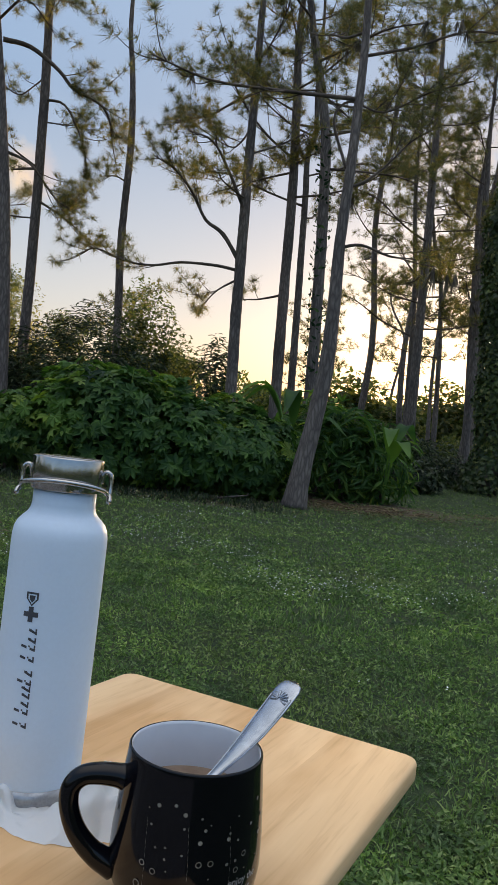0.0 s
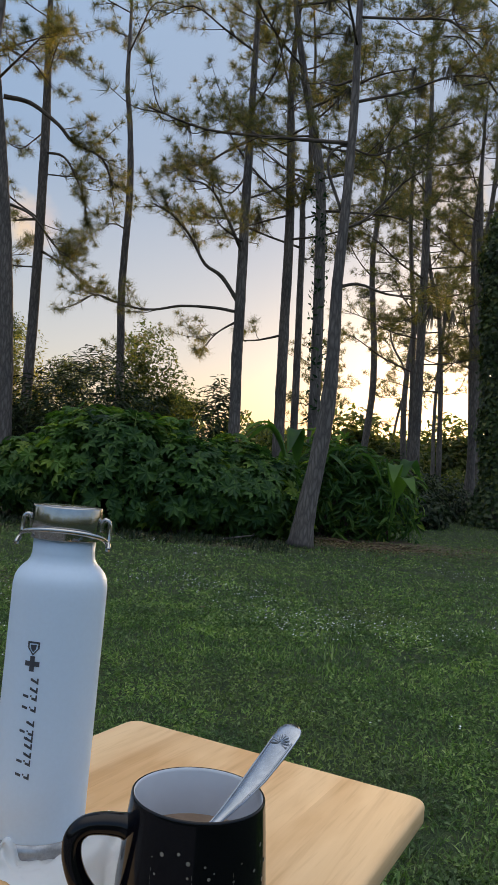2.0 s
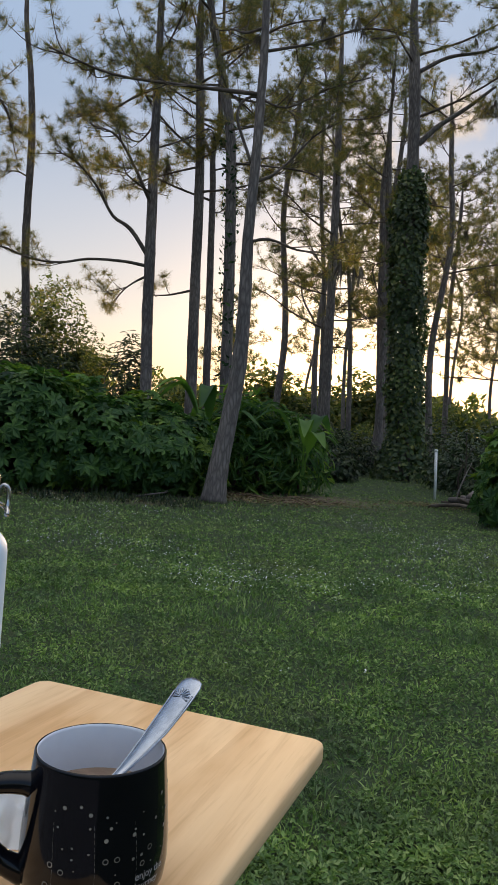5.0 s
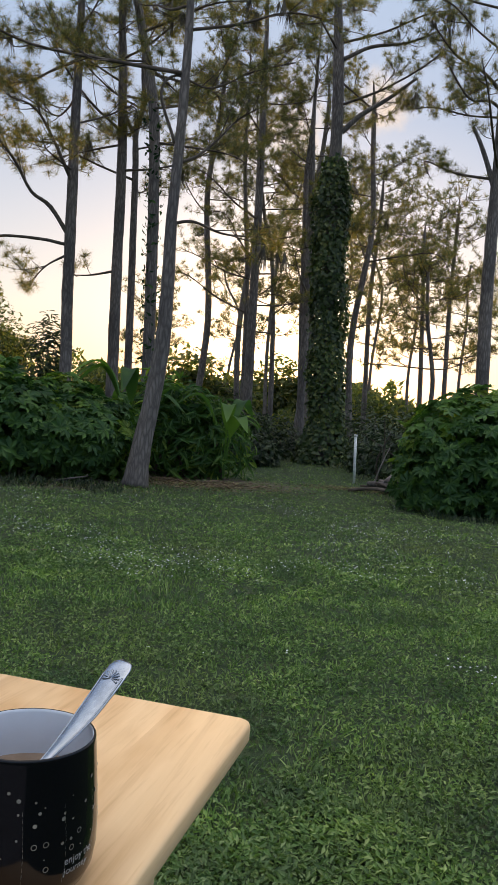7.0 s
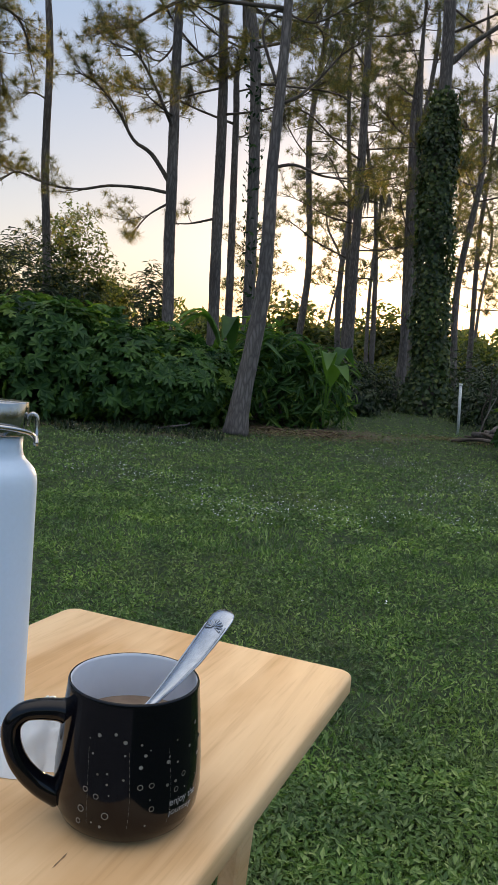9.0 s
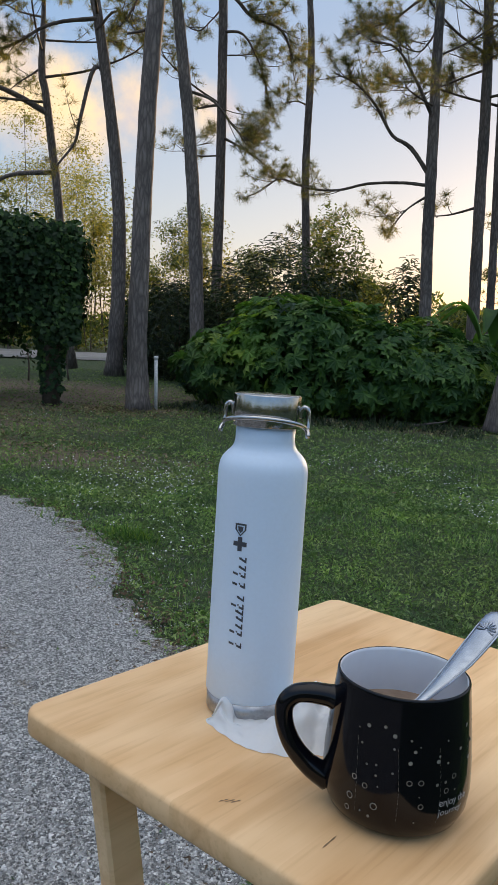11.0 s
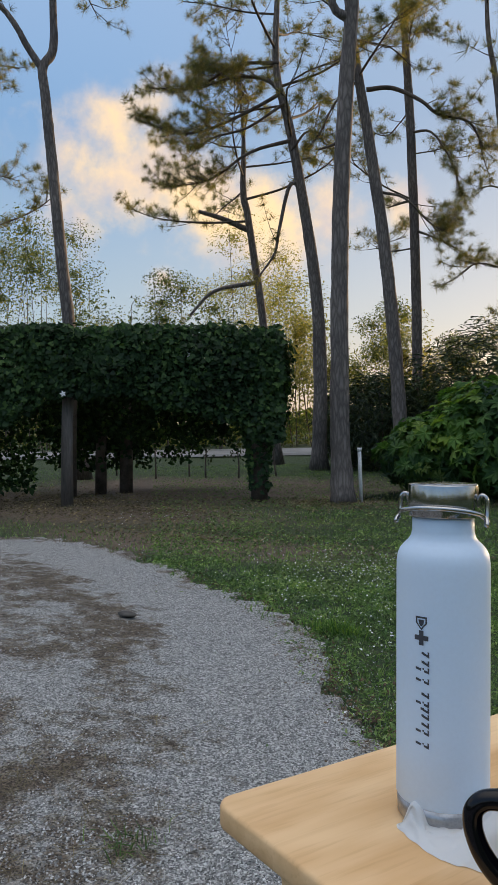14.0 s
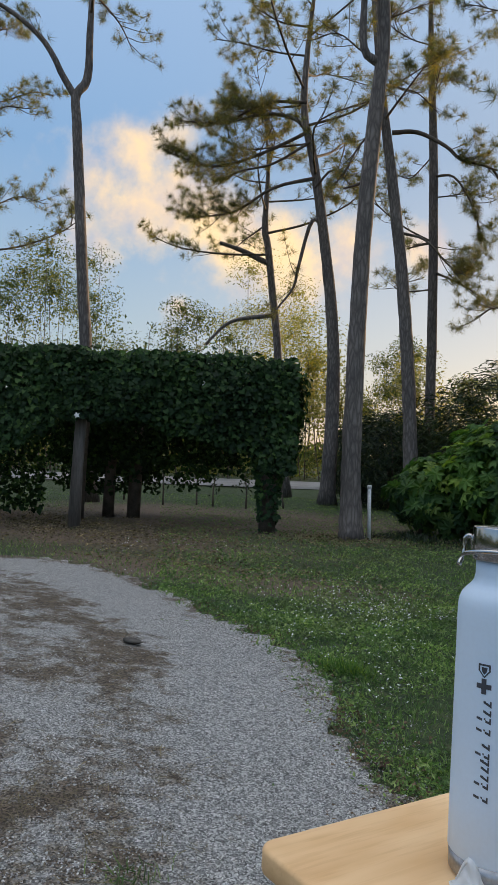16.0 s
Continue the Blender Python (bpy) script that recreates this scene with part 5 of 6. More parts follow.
def lathe(profile, steps=64):
    bm = bmesh.new()
    rows = []
    for r, z in profile:
        rows.append([bm.verts.new((r * math.cos(6.28318 * k / steps), r * math.sin(6.28318 * k / steps), z)) for k in range(steps)] if r > 1e-6 else [bm.verts.new((0, 0, z))])
    for a, b in zip(rows, rows[1:]):
        for k in range(steps):
            j = (k + 1) % steps
            f = [a[k % len(a)], a[j % len(a)], b[j % len(b)], b[k % len(b)]]
            f = [v for i, v in enumerate(f) if v not in f[:i]]
            if len(f) > 2:
                bm.faces.new(f)
    bmesh.ops.recalc_face_normals(bm, faces=bm.faces)
    return bm


def wrapped(shapes, radius, lift=0.0004):
    """Flat polygons (angle in radians, height) laid on a cylinder, each cut into strips."""
    bm = bmesh.new()
    for poly in shapes:
        bm.faces.new([bm.verts.new(((radius + lift) * math.cos(a), (radius + lift) * math.sin(a), z)) for a, z in poly])
    return bm


def flask():
    root = tagged(new("water_bottle"), "tall white steel water bottle with bail handle", "bottle")
    root.matrix_basis = LEAN @ pose(-0.1385, 0.5912, TOP)
    R = 0.0375
    part("body", lathe([(0.03, 0.0175), (R - 0.001, 0.0175), (R, 0.019), (R, 0.06), (R, 0.13), (R, 0.2), (R - 0.0001, 0.2085), (R - 0.001, 0.2145), (R - 0.003, 0.219), (R - 0.0062, 0.2228), (R - 0.0096, 0.226), (R - 0.0117, 0.2293), (R - 0.0127, 0.234), (R - 0.0127, 0.2445), (0.02, 0.245)], 96), BOTTLE_WHITE, root)
    part("base_ring", lathe([(0, 0.001), (R - 0.004, 0.001), (R - 0.0012, 0.003), (R - 0.0008, 0.0176), (0.02, 0.0177)], 96), STEEL_BASE, root, "bare steel base")
    lid = part("lid", lathe([(0.0, 0.2455), (0.0275, 0.2455), (0.028, 0.246), (0.028, 0.258), (0.028, 0.2708), (0.0277, 0.2715), (0.027, 0.2719), (0.0, 0.2719)], 96), STEEL, root, "brushed steel screw lid")
    # the bail: a wire that hooks into both sides of the lid and swings down in front
    g = Geo()
    face = radians(-84)
    fx, fy = math.cos(face), math.sin(face)
    sx, sy = -fy, fx
    path = []
    for s, k in ((-1, 0), (1, 1)):
        leg = [(0.0276, 0.0, 0.2535), (0.029, 0.0, 0.2605), (0.0312, 0.0, 0.263), (0.0342, 0.0, 0.2612), (0.0352, 0.0, 0.256), (0.0352, 0.001, 0.248), (0.0344, 0.004, 0.2448)]
        leg = [(s * a, b, c) for a, b, c in leg]
        path += leg if k == 0 else list(reversed(leg))
        if k == 0:
            for i in range(1, 8):
                a = math.pi * i / 8
                path.append((-0.0344 * math.cos(a), 0.004 + 0.028 * math.sin(a), 0.2448 + 0.0092 * math.sin(a) ** 0.8))
    pts = [(sx * a + fx * b, sy * a + fy * b, c) for a, b, c in path]
    g.tube(spline(pts, 5), 0.0019, 10)
    for s in (-1, 1):
        a = [(s * 0.0346, 0.004, 0.2455), (s * 0.0362, 0.008, 0.2425), (s * 0.0364, 0.011, 0.24)]
        g.tube(spline([(sx * p + fx * q, sy * p + fy * q, c) for p, q, c in a], 4), 0.0021, 10)
    me = g
    ob = me.object("bail_handle", STEEL, None, "polished steel wire bail")
    ob.parent = lid
    # the maker's mark up the side: slanted bars, a cross and a shield
    mid = radians(-94)
    z = 0.066

    def printed(name, shapes):
        part(name, wrapped(shapes, R), PRINT, root, smooth=False)

    for tall, gap in ((1.0, 1.25), (1.0, 0.7), (0.55, 0.8), (0.55, 0.65), (0.62, 0.6), (1.0, 0.85), (0.55, 1.35), (1.0, 1.05), (1.0, 0.7), (0.55, 0.85), (0.55, 0.8)):
        h, w = 0.0112 * tall, 0.0019
        lo = 0.0045 / R
        # slanted strokes stand on a line up the bottle, their tops towards the left
        a0, a1 = mid + lo, mid + lo - h / R
        s = 0.0028
        printed("printed_bar", [[(a0, z), (a0, z + w), (a1, z + w + s), (a1, z + s)],
                                [(a0, z + w), (a0, z + 0.0046), (a0 - 0.0012 / R, z + 0.0049), (a0 - 0.0012 / R, z + w + 0.0003)],
                                [(a0 - 0.0042 / R, z + w + 0.001), (a0 - 0.0042 / R, z + 0.0044), (a0 - 0.0054 / R, z + 0.0044), (a0 - 0.0054 / R, z + w + 0.0013)]])
        z += 0.0081 * gap
    c = mid - 0.002 / R
    cz = 0.1525
    w = 0.0019
    e = 0.0058
    printed("printed_cross", [[(c - e / R, cz - w), (c - w / R, cz - w), (c - w / R, cz - e), (c + w / R, cz - e), (c + w / R, cz - w), (c + e / R, cz - w), (c + e / R, cz + w), (c + w / R, cz + w), (c + w / R, cz + e), (c - w / R, cz + e), (c - w / R, cz + w), (c - e / R, cz + w)]])
    sz = 0.1642
    out = [(-0.0048, 0.005), (0.0048, 0.005), (0.0048, 0.0), (0.0, -0.0056), (-0.0048, 0.0)]
    printed("printed_shield", [[(c + u[0] * m / R, sz + u[1] * m) for u, m in ((out[i], 1), (out[(i + 1) % 5], 1), (out[(i + 1) % 5], 0.72), (out[i], 0.72))] for i in range(5)]
            + [[(c - 0.0024 / R, sz + 0.0026), (c + 0.0024 / R, sz + 0.0026), (c + 0.0018 / R, sz - 0.0008), (c, sz - 0.0028), (c - 0.0018 / R, sz - 0.0008)]])
    return root


flask()


def mug():
    root = tagged(new("coffee_mug"), "glossy black ceramic mug of milky coffee with star print", "mug")
    root.matrix_basis = LEAN @ pose(-0.0018, 0.4929, TOP)
    prof = [(0, 0.003), (0.03, 0.003), (0.0335, 0.0004), (0.038, 0.0012), (0.0445, 0.006), (0.0485, 0.0145), (0.05, 0.026), (0.0496, 0.042), (0.048, 0.062), (0.0462, 0.08), (0.0448, 0.0935), (0.0446, 0.0958), (0.0442, 0.0968), (0.0435, 0.0971), (0.0429, 0.0968)]
    part("body", lathe(prof, 96), BLACK, root)
    part("lining", lathe([(0.0429, 0.0968), (0.0424, 0.0963), (0.0422, 0.0945), (0.0432, 0.08), (0.0452, 0.055), (0.0455, 0.03), (0.04, 0.014), (0.03, 0.008), (0, 0.007)], 96), WHITE_GLAZE, root, "white glazed inside")
    part("coffee", lathe([(0.0444, 0.0638), (0.0438, 0.0632), (0.0, 0.0631)], 64), COFFEE, root, "milky brown coffee")

    def prof_r(z):
        zs, rs = [p[1] for p in prof[3:-2]], [p[0] for p in prof[3:-2]]
        return float(np.interp(z, zs, rs))

    # handle: a strap that leaves near the rim and comes back low
    az = radians(196)
    hx, hy = math.cos(az), math.sin(az)
    g = Geo()
    path = [(0.0425, 0.0745), (0.05, 0.0762), (0.062, 0.0772), (0.0722, 0.0755), (0.0785, 0.0685), (0.079, 0.0575), (0.0748, 0.0445), (0.0678, 0.0335), (0.0585, 0.0245), (0.0455, 0.0165)]
    pts = spline([(r * hx, r * hy, z) for r, z in path], 6)
    g.tube(pts, np.interp(np.linspace(0, 1, len(pts)), [0, 0.1, 0.3, 0.6, 0.85, 1], [0.0098, 0.0076, 0.0066, 0.0064, 0.0072, 0.009]), 14)
    ob = g.object("handle", BLACK)
    ob.parent = root
    # star-chart dots and rings on the side that faces out
    rng = np.random.default_rng(8)
    bm = bmesh.new()
    for col in range(13):
        a0 = radians(-118 + col * 10.5)
        for k in range(7):
            if rng.random() < 0.3 or (col > 5 and k < 2):
                continue
            a, z = a0 + rng.normal(0, 0.04), 0.02 + k * 0.0088 + rng.normal(0, 0.002)
            s = rng.choice((0.0005, 0.0008, 0.0011, 0.0014)) * (1.25 if z < 0.035 else 1)
            r = prof_r(z) + 0.0003
            ring = [bm.verts.new((r * math.cos(a + s / r * math.cos(t)), r * math.sin(a + s / r * math.cos(t)), z + s * math.sin(t))) for t in np.arange(10) * 0.62832]
            if s < 0.0012 or k > 3:
                bm.faces.new(ring)
                continue
            s *= 1.4
            big = [bm.verts.new((r * math.cos(a + s / r * math.cos(t)), r * math.sin(a + s / r * math.cos(t)), z + s * math.sin(t))) for t in np.arange(10) * 0.62832]
            for q in range(10):
                bm.faces.new((ring[q], big[q], big[(q + 1) % 10], ring[(q + 1) % 10]))
        for k in range(12 if col % 3 == 0 else 0):
            z = 0.018 + k * 0.0042
            a = a0 + 0.05 + 0.03 * math.sin(col * 2.0 + z * 60)
            r = prof_r(z) + 0.0003
            w = 0.00007
            bm.faces.new([bm.verts.new((r * math.cos(a + q / r), r * math.sin(a + q / r), z + h)) for q, h in ((-w, 0), (w, 0), (w, 0.003), (-w, 0.003))])
    part("star_print", bm, DOTS, root, "grey gold star print", smooth=False)
    # the motto, low on the side
    cu = bpy.data.curves.new("motto", "FONT")
    cu.body = "enjoy the\njourney"
    cu.size, cu.space_line = 0.0068, 0.95
    tmp = new("motto", cu)
    bpy.context.view_layer.update()
    me = bpy.data.meshes.new_from_object(tmp.evaluated_get(bpy.context.evaluated_depsgraph_get()))
    bpy.data.objects.remove(tmp)
    bm = bmesh.new()
    bm.from_mesh(me)
    bmesh.ops.triangulate(bm, faces=bm.faces)
    a0 = radians(-51)
    for v in bm.verts:
        z = 0.029 + v.co.y
        r = prof_r(z) + 0.0004
        a = a0 + v.co.x / r
        v.co = (r * math.cos(a), r * math.sin(a), z)
    part("motto", bm, LETTERS, root, "white printed words enjoy the journey", smooth=False)
    return root


mug()


def spoon():
    """A steel spoon leaning in the mug, its fluted handle end up."""
    low, high = Vector((0.0025, 0.472, 0.735)), Vector((0.0545, 0.532, 0.7885))
    d = (high - low).normalized()
    root = tagged(new("spoon"), "stainless steel spoon leaning in the coffee mug", "spoon")
    root.matrix_basis = LEAN
    x = Vector((0.78, -0.62, 0.0))
    x = (x - d * x.dot(d)).normalized()
    y = d.cross(x)
    L = (high - low).length
    sect = [(-0.35, 0.0026, 0.0016), (0.0, 0.0025, 0.0016), (0.2, 0.0032, 0.0015), (0.4, 0.0058, 0.0014), (0.6, 0.008, 0.0014), (0.8, 0.009, 0.0014), (0.93, 0.0094, 0.0014), (1.01, 0.0092, 0.0013), (1.06, 0.0072, 0.0012), (1.085, 0.0035, 0.0008)]
    bm = bmesh.new()
    rows = []
    for t, w, h in sect:
        w *= 1.12
        c = low + d * (t * L) + y * (0.004 * math.sin(min(1, max(0, t)) * 3.1))
        rows.append([bm.verts.new(c + x * w * math.cos(a) + y * h * math.sin(a)) for a in np.arange(16) * 0.3927])
    for a, b in zip(rows, rows[1:]):
        for k in range(16):
            bm.faces.new((a[k], a[(k + 1) % 16], b[(k + 1) % 16], b[k]))
    bm.faces.new(rows[-1])
    bm.faces.new(list(reversed(rows[0])))
    bmesh.ops.recalc_face_normals(bm, faces=bm.faces)
    part("handle", bm, SPOON_STEEL, root)
    # the bowl, down in the coffee
    bm = bmesh.new()
    bmesh.ops.create_uvsphere(bm, u_segments=16, v_segments=8, radius=1)
    c = Vector((-0.004, 0.479, 0.698))
    for v in bm.verts:
        p = v.co.copy()
        v.co = c + Vector((0.1, 0.2, 0.97)) * p.z * 0.022 + Vector((0.78, -0.62, 0)) * p.x * 0.014 + Vector((0.6, 0.75, -0.2)) * (p.y * 0.003)
    part("bowl", bm, SPOON_STEEL, root)
    # raised threads along both edges, and a fan of ribs at the end
    n = y if y.dot(Vector((0.04, 0, 0.98)) - high) > 0 else -y

    def face_at(t, across, lift=0.0012):
        return low + d * (t * L) + y * (0.004 * math.sin(min(1, max(0, t)) * 3.1)) + x * across + n * lift

    for s in (-1, 1):
        g = Geo()
        g.tube(spline([face_at(t, s * w * 0.9) for t, w in ((0.05, 0.0025), (0.2, 0.0033), (0.4, 0.006), (0.6, 0.0083), (0.8, 0.0093), (0.93, 0.0096))], 4), 0.0006, 6)
        g.object("thread", SPOON_STEEL).parent = root
    for k in range(9):
        a = radians(-105 + 210 * k / 8)
        g = Geo()
        g.tube(spline([face_at(0.9 + q * math.cos(a) / L, q * math.sin(a), 0.0013 + 0.0006 * math.sin(q * 450)) for q in (0.0012, 0.003, 0.005, 0.0068)], 3), np.linspace(0.0004, 0.0009, 10), 6)
        g.object("shell_rib", SPOON_STEEL).parent = root
    return root


spoon()


def wrapper():
    """Crumpled thin white plastic lying round the bottle's foot and behind the mug."""
    bm = bmesh.new()
    n, m = 90, 34
    rows = []
    for i in range(n):
        u = i / (n - 1)
        # a band that starts before the bottle, passes it and runs to the far side of the mug
        p = np.array([-0.163, 0.553]) * (1 - u) ** 2 + 2 * u * (1 - u) * np.array([-0.092, 0.478]) + u * u * np.array([-0.02, 0.575])
        q = np.array([-0.152, 0.5625]) * (1 - u) ** 2 + 2 * u * (1 - u) * np.array([-0.088, 0.585]) + u * u * np.array([-0.045, 0.665])
        row = []
        for j in range(m):
            v = j / (m - 1)
            c = p + (q - p) * v
            fold = abs(noise.noise((c[0] * 30, c[1] * 30, 2.0))) * 0.028 + abs(noise.noise((c[0] * 70, c[1] * 70, 5.0))) * 0.014
            arch = math.sin(math.pi * min(1.0, 0.12 + v * 0.85)) ** 0.7
            rim = min(1.0, v * 5) * min(1.0, u * 14 + 0.15) * min(1.0, (1 - u) * 8)
            peak = 0.024 * math.exp(-((u - 0.07) / 0.045) ** 2) * min(1, v * 1.6) + 0.026 * math.exp(-((u - 0.6) / 0.16) ** 2) * arch
            low_end = 0.3 + 0.7 * min(1.0, max(0.0, (u - 0.35) / 0.3))
            h = (0.003 + fold * (0.4 + u) * low_end) * arch * rim + peak * min(1.0, v * 3)
            lean = np.array([-0.0, 0.004]) * peak / 0.03
            row.append(bm.verts.new((c[0] + lean[0] + 0.004 * noise.noise((u * 14, v * 9, 1)), c[1] + lean[1] + 0.004 * noise.noise((u * 14, v * 9, 7)), TOP + 0.0008 + h)))
        rows.append(row)
    for a, b in zip(rows, rows[1:]):
        for k in range(m - 1):
            bm.faces.new((a[k], b[k], b[k + 1], a[k + 1]))
    ob = part("plastic_wrapper", bm, FILM, None)
    ob.matrix_basis = LEAN
    return tagged(ob, "crumpled thin white plastic wrapper on the table", "wrapper")


wrapper()

# ---- loose ground cover ----
rng = np.random.default_rng(200)


def ground_z(P):
    e, d = inside_drive(P), np.hypot(P[:, 0], P[:, 1] - 0.6)
    rise = np.array([noise.noise((x * 0.45, y * 0.45, 3.1)) for x, y in P])
    z = np.clip((d - 2.0) / 4.0, 0, 1) * np.clip((-e - 0.3) / 1.5, 0, 1) * 0.035 * rise - 0.004
    return np.where(e > 0.1, -0.025, z)


def blade_shape(wide):
    V = [(-wide / 2, 0, 0), (wide / 2, 0, 0), (-wide * 0.4, 0.12, 0.55), (wide * 0.4, 0.12, 0.55), (0, 0.42, 0.95)]
    return np.array(V, float), np.array([(0, 1, 3), (0, 3, 2), (2, 3, 4)])


def lawn(n, near, far, size, wide, seed, az=(-62, 50)):
    """Blades over a fan of ground before the table, none on the drive or the bare earth."""
    rng = np.random.default_rng(seed)
    a = np.radians(rng.uniform(*az, n))
    r = near * (far / near) ** rng.random(n)
    P = np.stack([r * np.sin(a), r * np.cos(a)], 1)
    clump = np.array([noise.noise((x * 2.2, y * 2.2, 7.0)) + 0.6 * noise.noise((x * 9, y * 9, 3.0)) for x, y in P])
    inside = inside_drive(P)
    bare = np.minimum.reduce([((P[:, 0] - x) / rx) ** 2 + ((P[:, 1] - y) / ry) ** 2 for x, y, rx, ry in ((-7.0, 6.3, 3.0, 1.2), (-6.5, 9, 2.6, 2.2), (0.9, 10.3, 1.3, 0.7), (-2.2, 9.3, 2.0, 0.7))])
    keep = (inside < 0.02 + 0.2 * clump + rng.normal(0, 0.1, n) + np.where(rng.random(n) < 0.3, rng.exponential(0.22, n), 0)) & (clump > -0.55) & ((bare > 1) | (rng.random(n) < 0.08))
    P, clump = P[keep], clump[keep]
    k = len(P)
    N = np.stack([rng.normal(0, 0.5, k), rng.normal(0, 0.5, k), np.ones(k)], 1)
    tv, tf = blade_shape(wide)
    s = size * rng.uniform(0.5, 1.2, k) * (1 + 0.5 * np.clip(clump, -0.6, 0.8))
    return scatter(tv, tf, turned(N, rng.random(k) * 6.3, s), np.column_stack([P, ground_z(P) - 0.003]))


def weeds(n, near, far, size, seed, az=(-40, 50)):
    """Small round-leaved weeds lying in the turf."""
    rng = np.random.default_rng(seed)
    a = np.radians(rng.uniform(*az, n))
    r = near * (far / near) ** rng.random(n)
    P = np.stack([r * np.sin(a), r * np.cos(a)], 1)
    clump = np.array([noise.noise((x * 1.6, y * 1.6, 17.0)) + 0.5 * noise.noise((x * 6, y * 6, 13.0)) for x, y in P])
    inside = inside_drive(P)
    keep = (inside < rng.normal(-0.04, 0.05, n) + np.where(rng.random(n) < 0.25, rng.exponential(0.15, n), 0)) & (clump > rng.uniform(-0.75, 0.1, n))
    P, clump = P[keep], clump[keep]
    k = len(P)
    N = np.stack([rng.normal(0, 0.7, k), rng.normal(0, 0.7, k), np.ones(k)], 1)
    return scatter(*LEAVES["clover"], turned(N, rng.random(k) * 6.3, size * rng.uniform(0.5, 1.5, k)), np.column_stack([P, ground_z(P) + rng.uniform(0.003, 0.022, k) + 0.016 * np.clip(clump, -0.3, 0.8)]))


V, F = joined([lawn(56000, 1.1, 4.5, 0.034, 0.11, 201), lawn(80000, 3.6, 17.0, 0.036, 0.18, 202), weeds(190000, 1.1, 5.5, 0.018, 203), weeds(120000, 4.0, 17.0, 0.028, 204)])
tagged(tri_mesh("grass", V, F, GRASS), "short coarse lawn grass with creeping weeds", "grass", kind="stuff")

# tiny white blossoms in drifts
n = 20000
a = np.radians(rng.uniform(-45, 40, n))
r = 2.9 * (9.5 / 2.9) ** rng.random(n)
P = np.stack([r * np.sin(a), r * np.cos(a)], 1)
drift = np.array([noise.noise((x * 0.7, y * 0.7, 31.0)) + 0.5 * noise.noise((x * 3, y * 3, 33.0)) + 0.25 * noise.noise((x * 9, y * 9, 35.0)) for x, y in P])
for x, y, rx, ry in ((0.36, 4.64, 0.8, 0.5), (-1.75, 4.5, 0.5, 0.35), (2.0, 6.2, 1.2, 0.6), (-0.6, 5.6, 0.7, 0.4)):
    drift += 0.5 * np.exp(-((P[:, 0] - x) / rx) ** 2 - ((P[:, 1] - y) / ry) ** 2)
P = P[(drift > rng.uniform(0.08, 0.75, n)) & (inside_drive(P) < -0.1)]
k = len(P)
star = np.array([(0, 0, 0.2)] + [(math.cos(t) * (1 if i % 2 else 0.45), math.sin(t) * (1 if i % 2 else 0.45), 0) for i, t in enumerate(np.arange(8) * 0.7854)])
fan = np.array([(0, i, i % 8 + 1) for i in range(1, 9)])
V, F = scatter(star, fan, turned(np.stack([rng.normal(0, 0.35, k), rng.normal(0, 0.35, k) - 0.2, np.ones(k)], 1), rng.random(k) * 6, rng.uniform(0.0035, 0.0075, k)), np.column_stack([P, ground_z(P) + rng.uniform(0.03, 0.05, k)]))
tagged(tri_mesh("blossoms", V, F, PETAL), "tiny white blossoms scattered through the lawn", "flowers", kind="stuff")

# loose stones of the drive
n = 100000
a = np.radians(rng.uniform(-66, -8, n))
r = 1.0 * (7.0 / 1.0) ** rng.random(n)
P = np.stack([r * np.sin(a), r * np.cos(a)], 1)
inside = inside_drive(P)
dirt = np.array([torn(x, y) for x, y in P])
P = P[(inside > rng.normal(-0.08, 0.2, n)) & (dirt < rng.normal(0.06, 0.09, n))]
k = len(P)
peb = np.array([(1, 0, -0.15), (-0.5, 0.8, -0.2), (-0.45, -0.85, -0.1), (0.05, -0.05, 0.6)])
pf = np.array([(0, 1, 3), (1, 2, 3), (2, 0, 3)])
V, F = scatter(peb, pf, turned(rng.normal(0, 0.5, (k, 3)) + [0, 0, 1], rng.random(k) * 6, rng.uniform(0.002, 0.0055, k) * np.where(rng.random(k) < 0.03, 1.8, 1)), np.column_stack([P, np.full(k, 0.0)]))
dg = bpy.context.evaluated_depsgraph_get()
from mathutils.bvhtree import BVHTree
drive_tree = BVHTree.FromObject(bpy.data.objects["driveway"], dg)
zs = np.empty(k)
for i, (x, y) in enumerate(P):
    hit = drive_tree.ray_cast(Vector((x, y, 1)), Vector((0, 0, -1)))[0]
    zs[i] = (hit.z if hit else lumps(x, y)) + 0.001
V[:, 2] += np.repeat(zs, len(peb))
tagged(tri_mesh("gravel", V, F, STONE), "loose pale shell and limestone gravel", "gravel", kind="stuff")

# dry straw and brown thatch strewn in patches over the drive and its edge
n = 60000
a = np.radians(rng.uniform(-66, -5, n))
r = 1.0 * (7.5 / 1.0) ** rng.random(n)
P = np.stack([r * np.sin(a), r * np.cos(a)], 1)
patch = np.array([torn(x, y) for x, y in P])
edge = inside_drive(P)
P = P[(edge > -0.25) & (patch > rng.uniform(-0.02, 0.4, n))]
k = len(P)
zs = np.empty(k)
for i, (x, y) in enumerate(P):
    hit = drive_tree.ray_cast(Vector((x, y, 1)), Vector((0, 0, -1)))[0]
    zs[i] = (hit.z if hit else lumps(x, y)) + 0.004
straw = np.array([(-0.03, -1, 0), (0.03, -1, 0), (0.03, 0.1, 0.12), (-0.03, 0.1, 0.12), (0, 1, 0.02)])
sf = np.array([(0, 1, 2), (0, 2, 3), (3, 2, 4)])
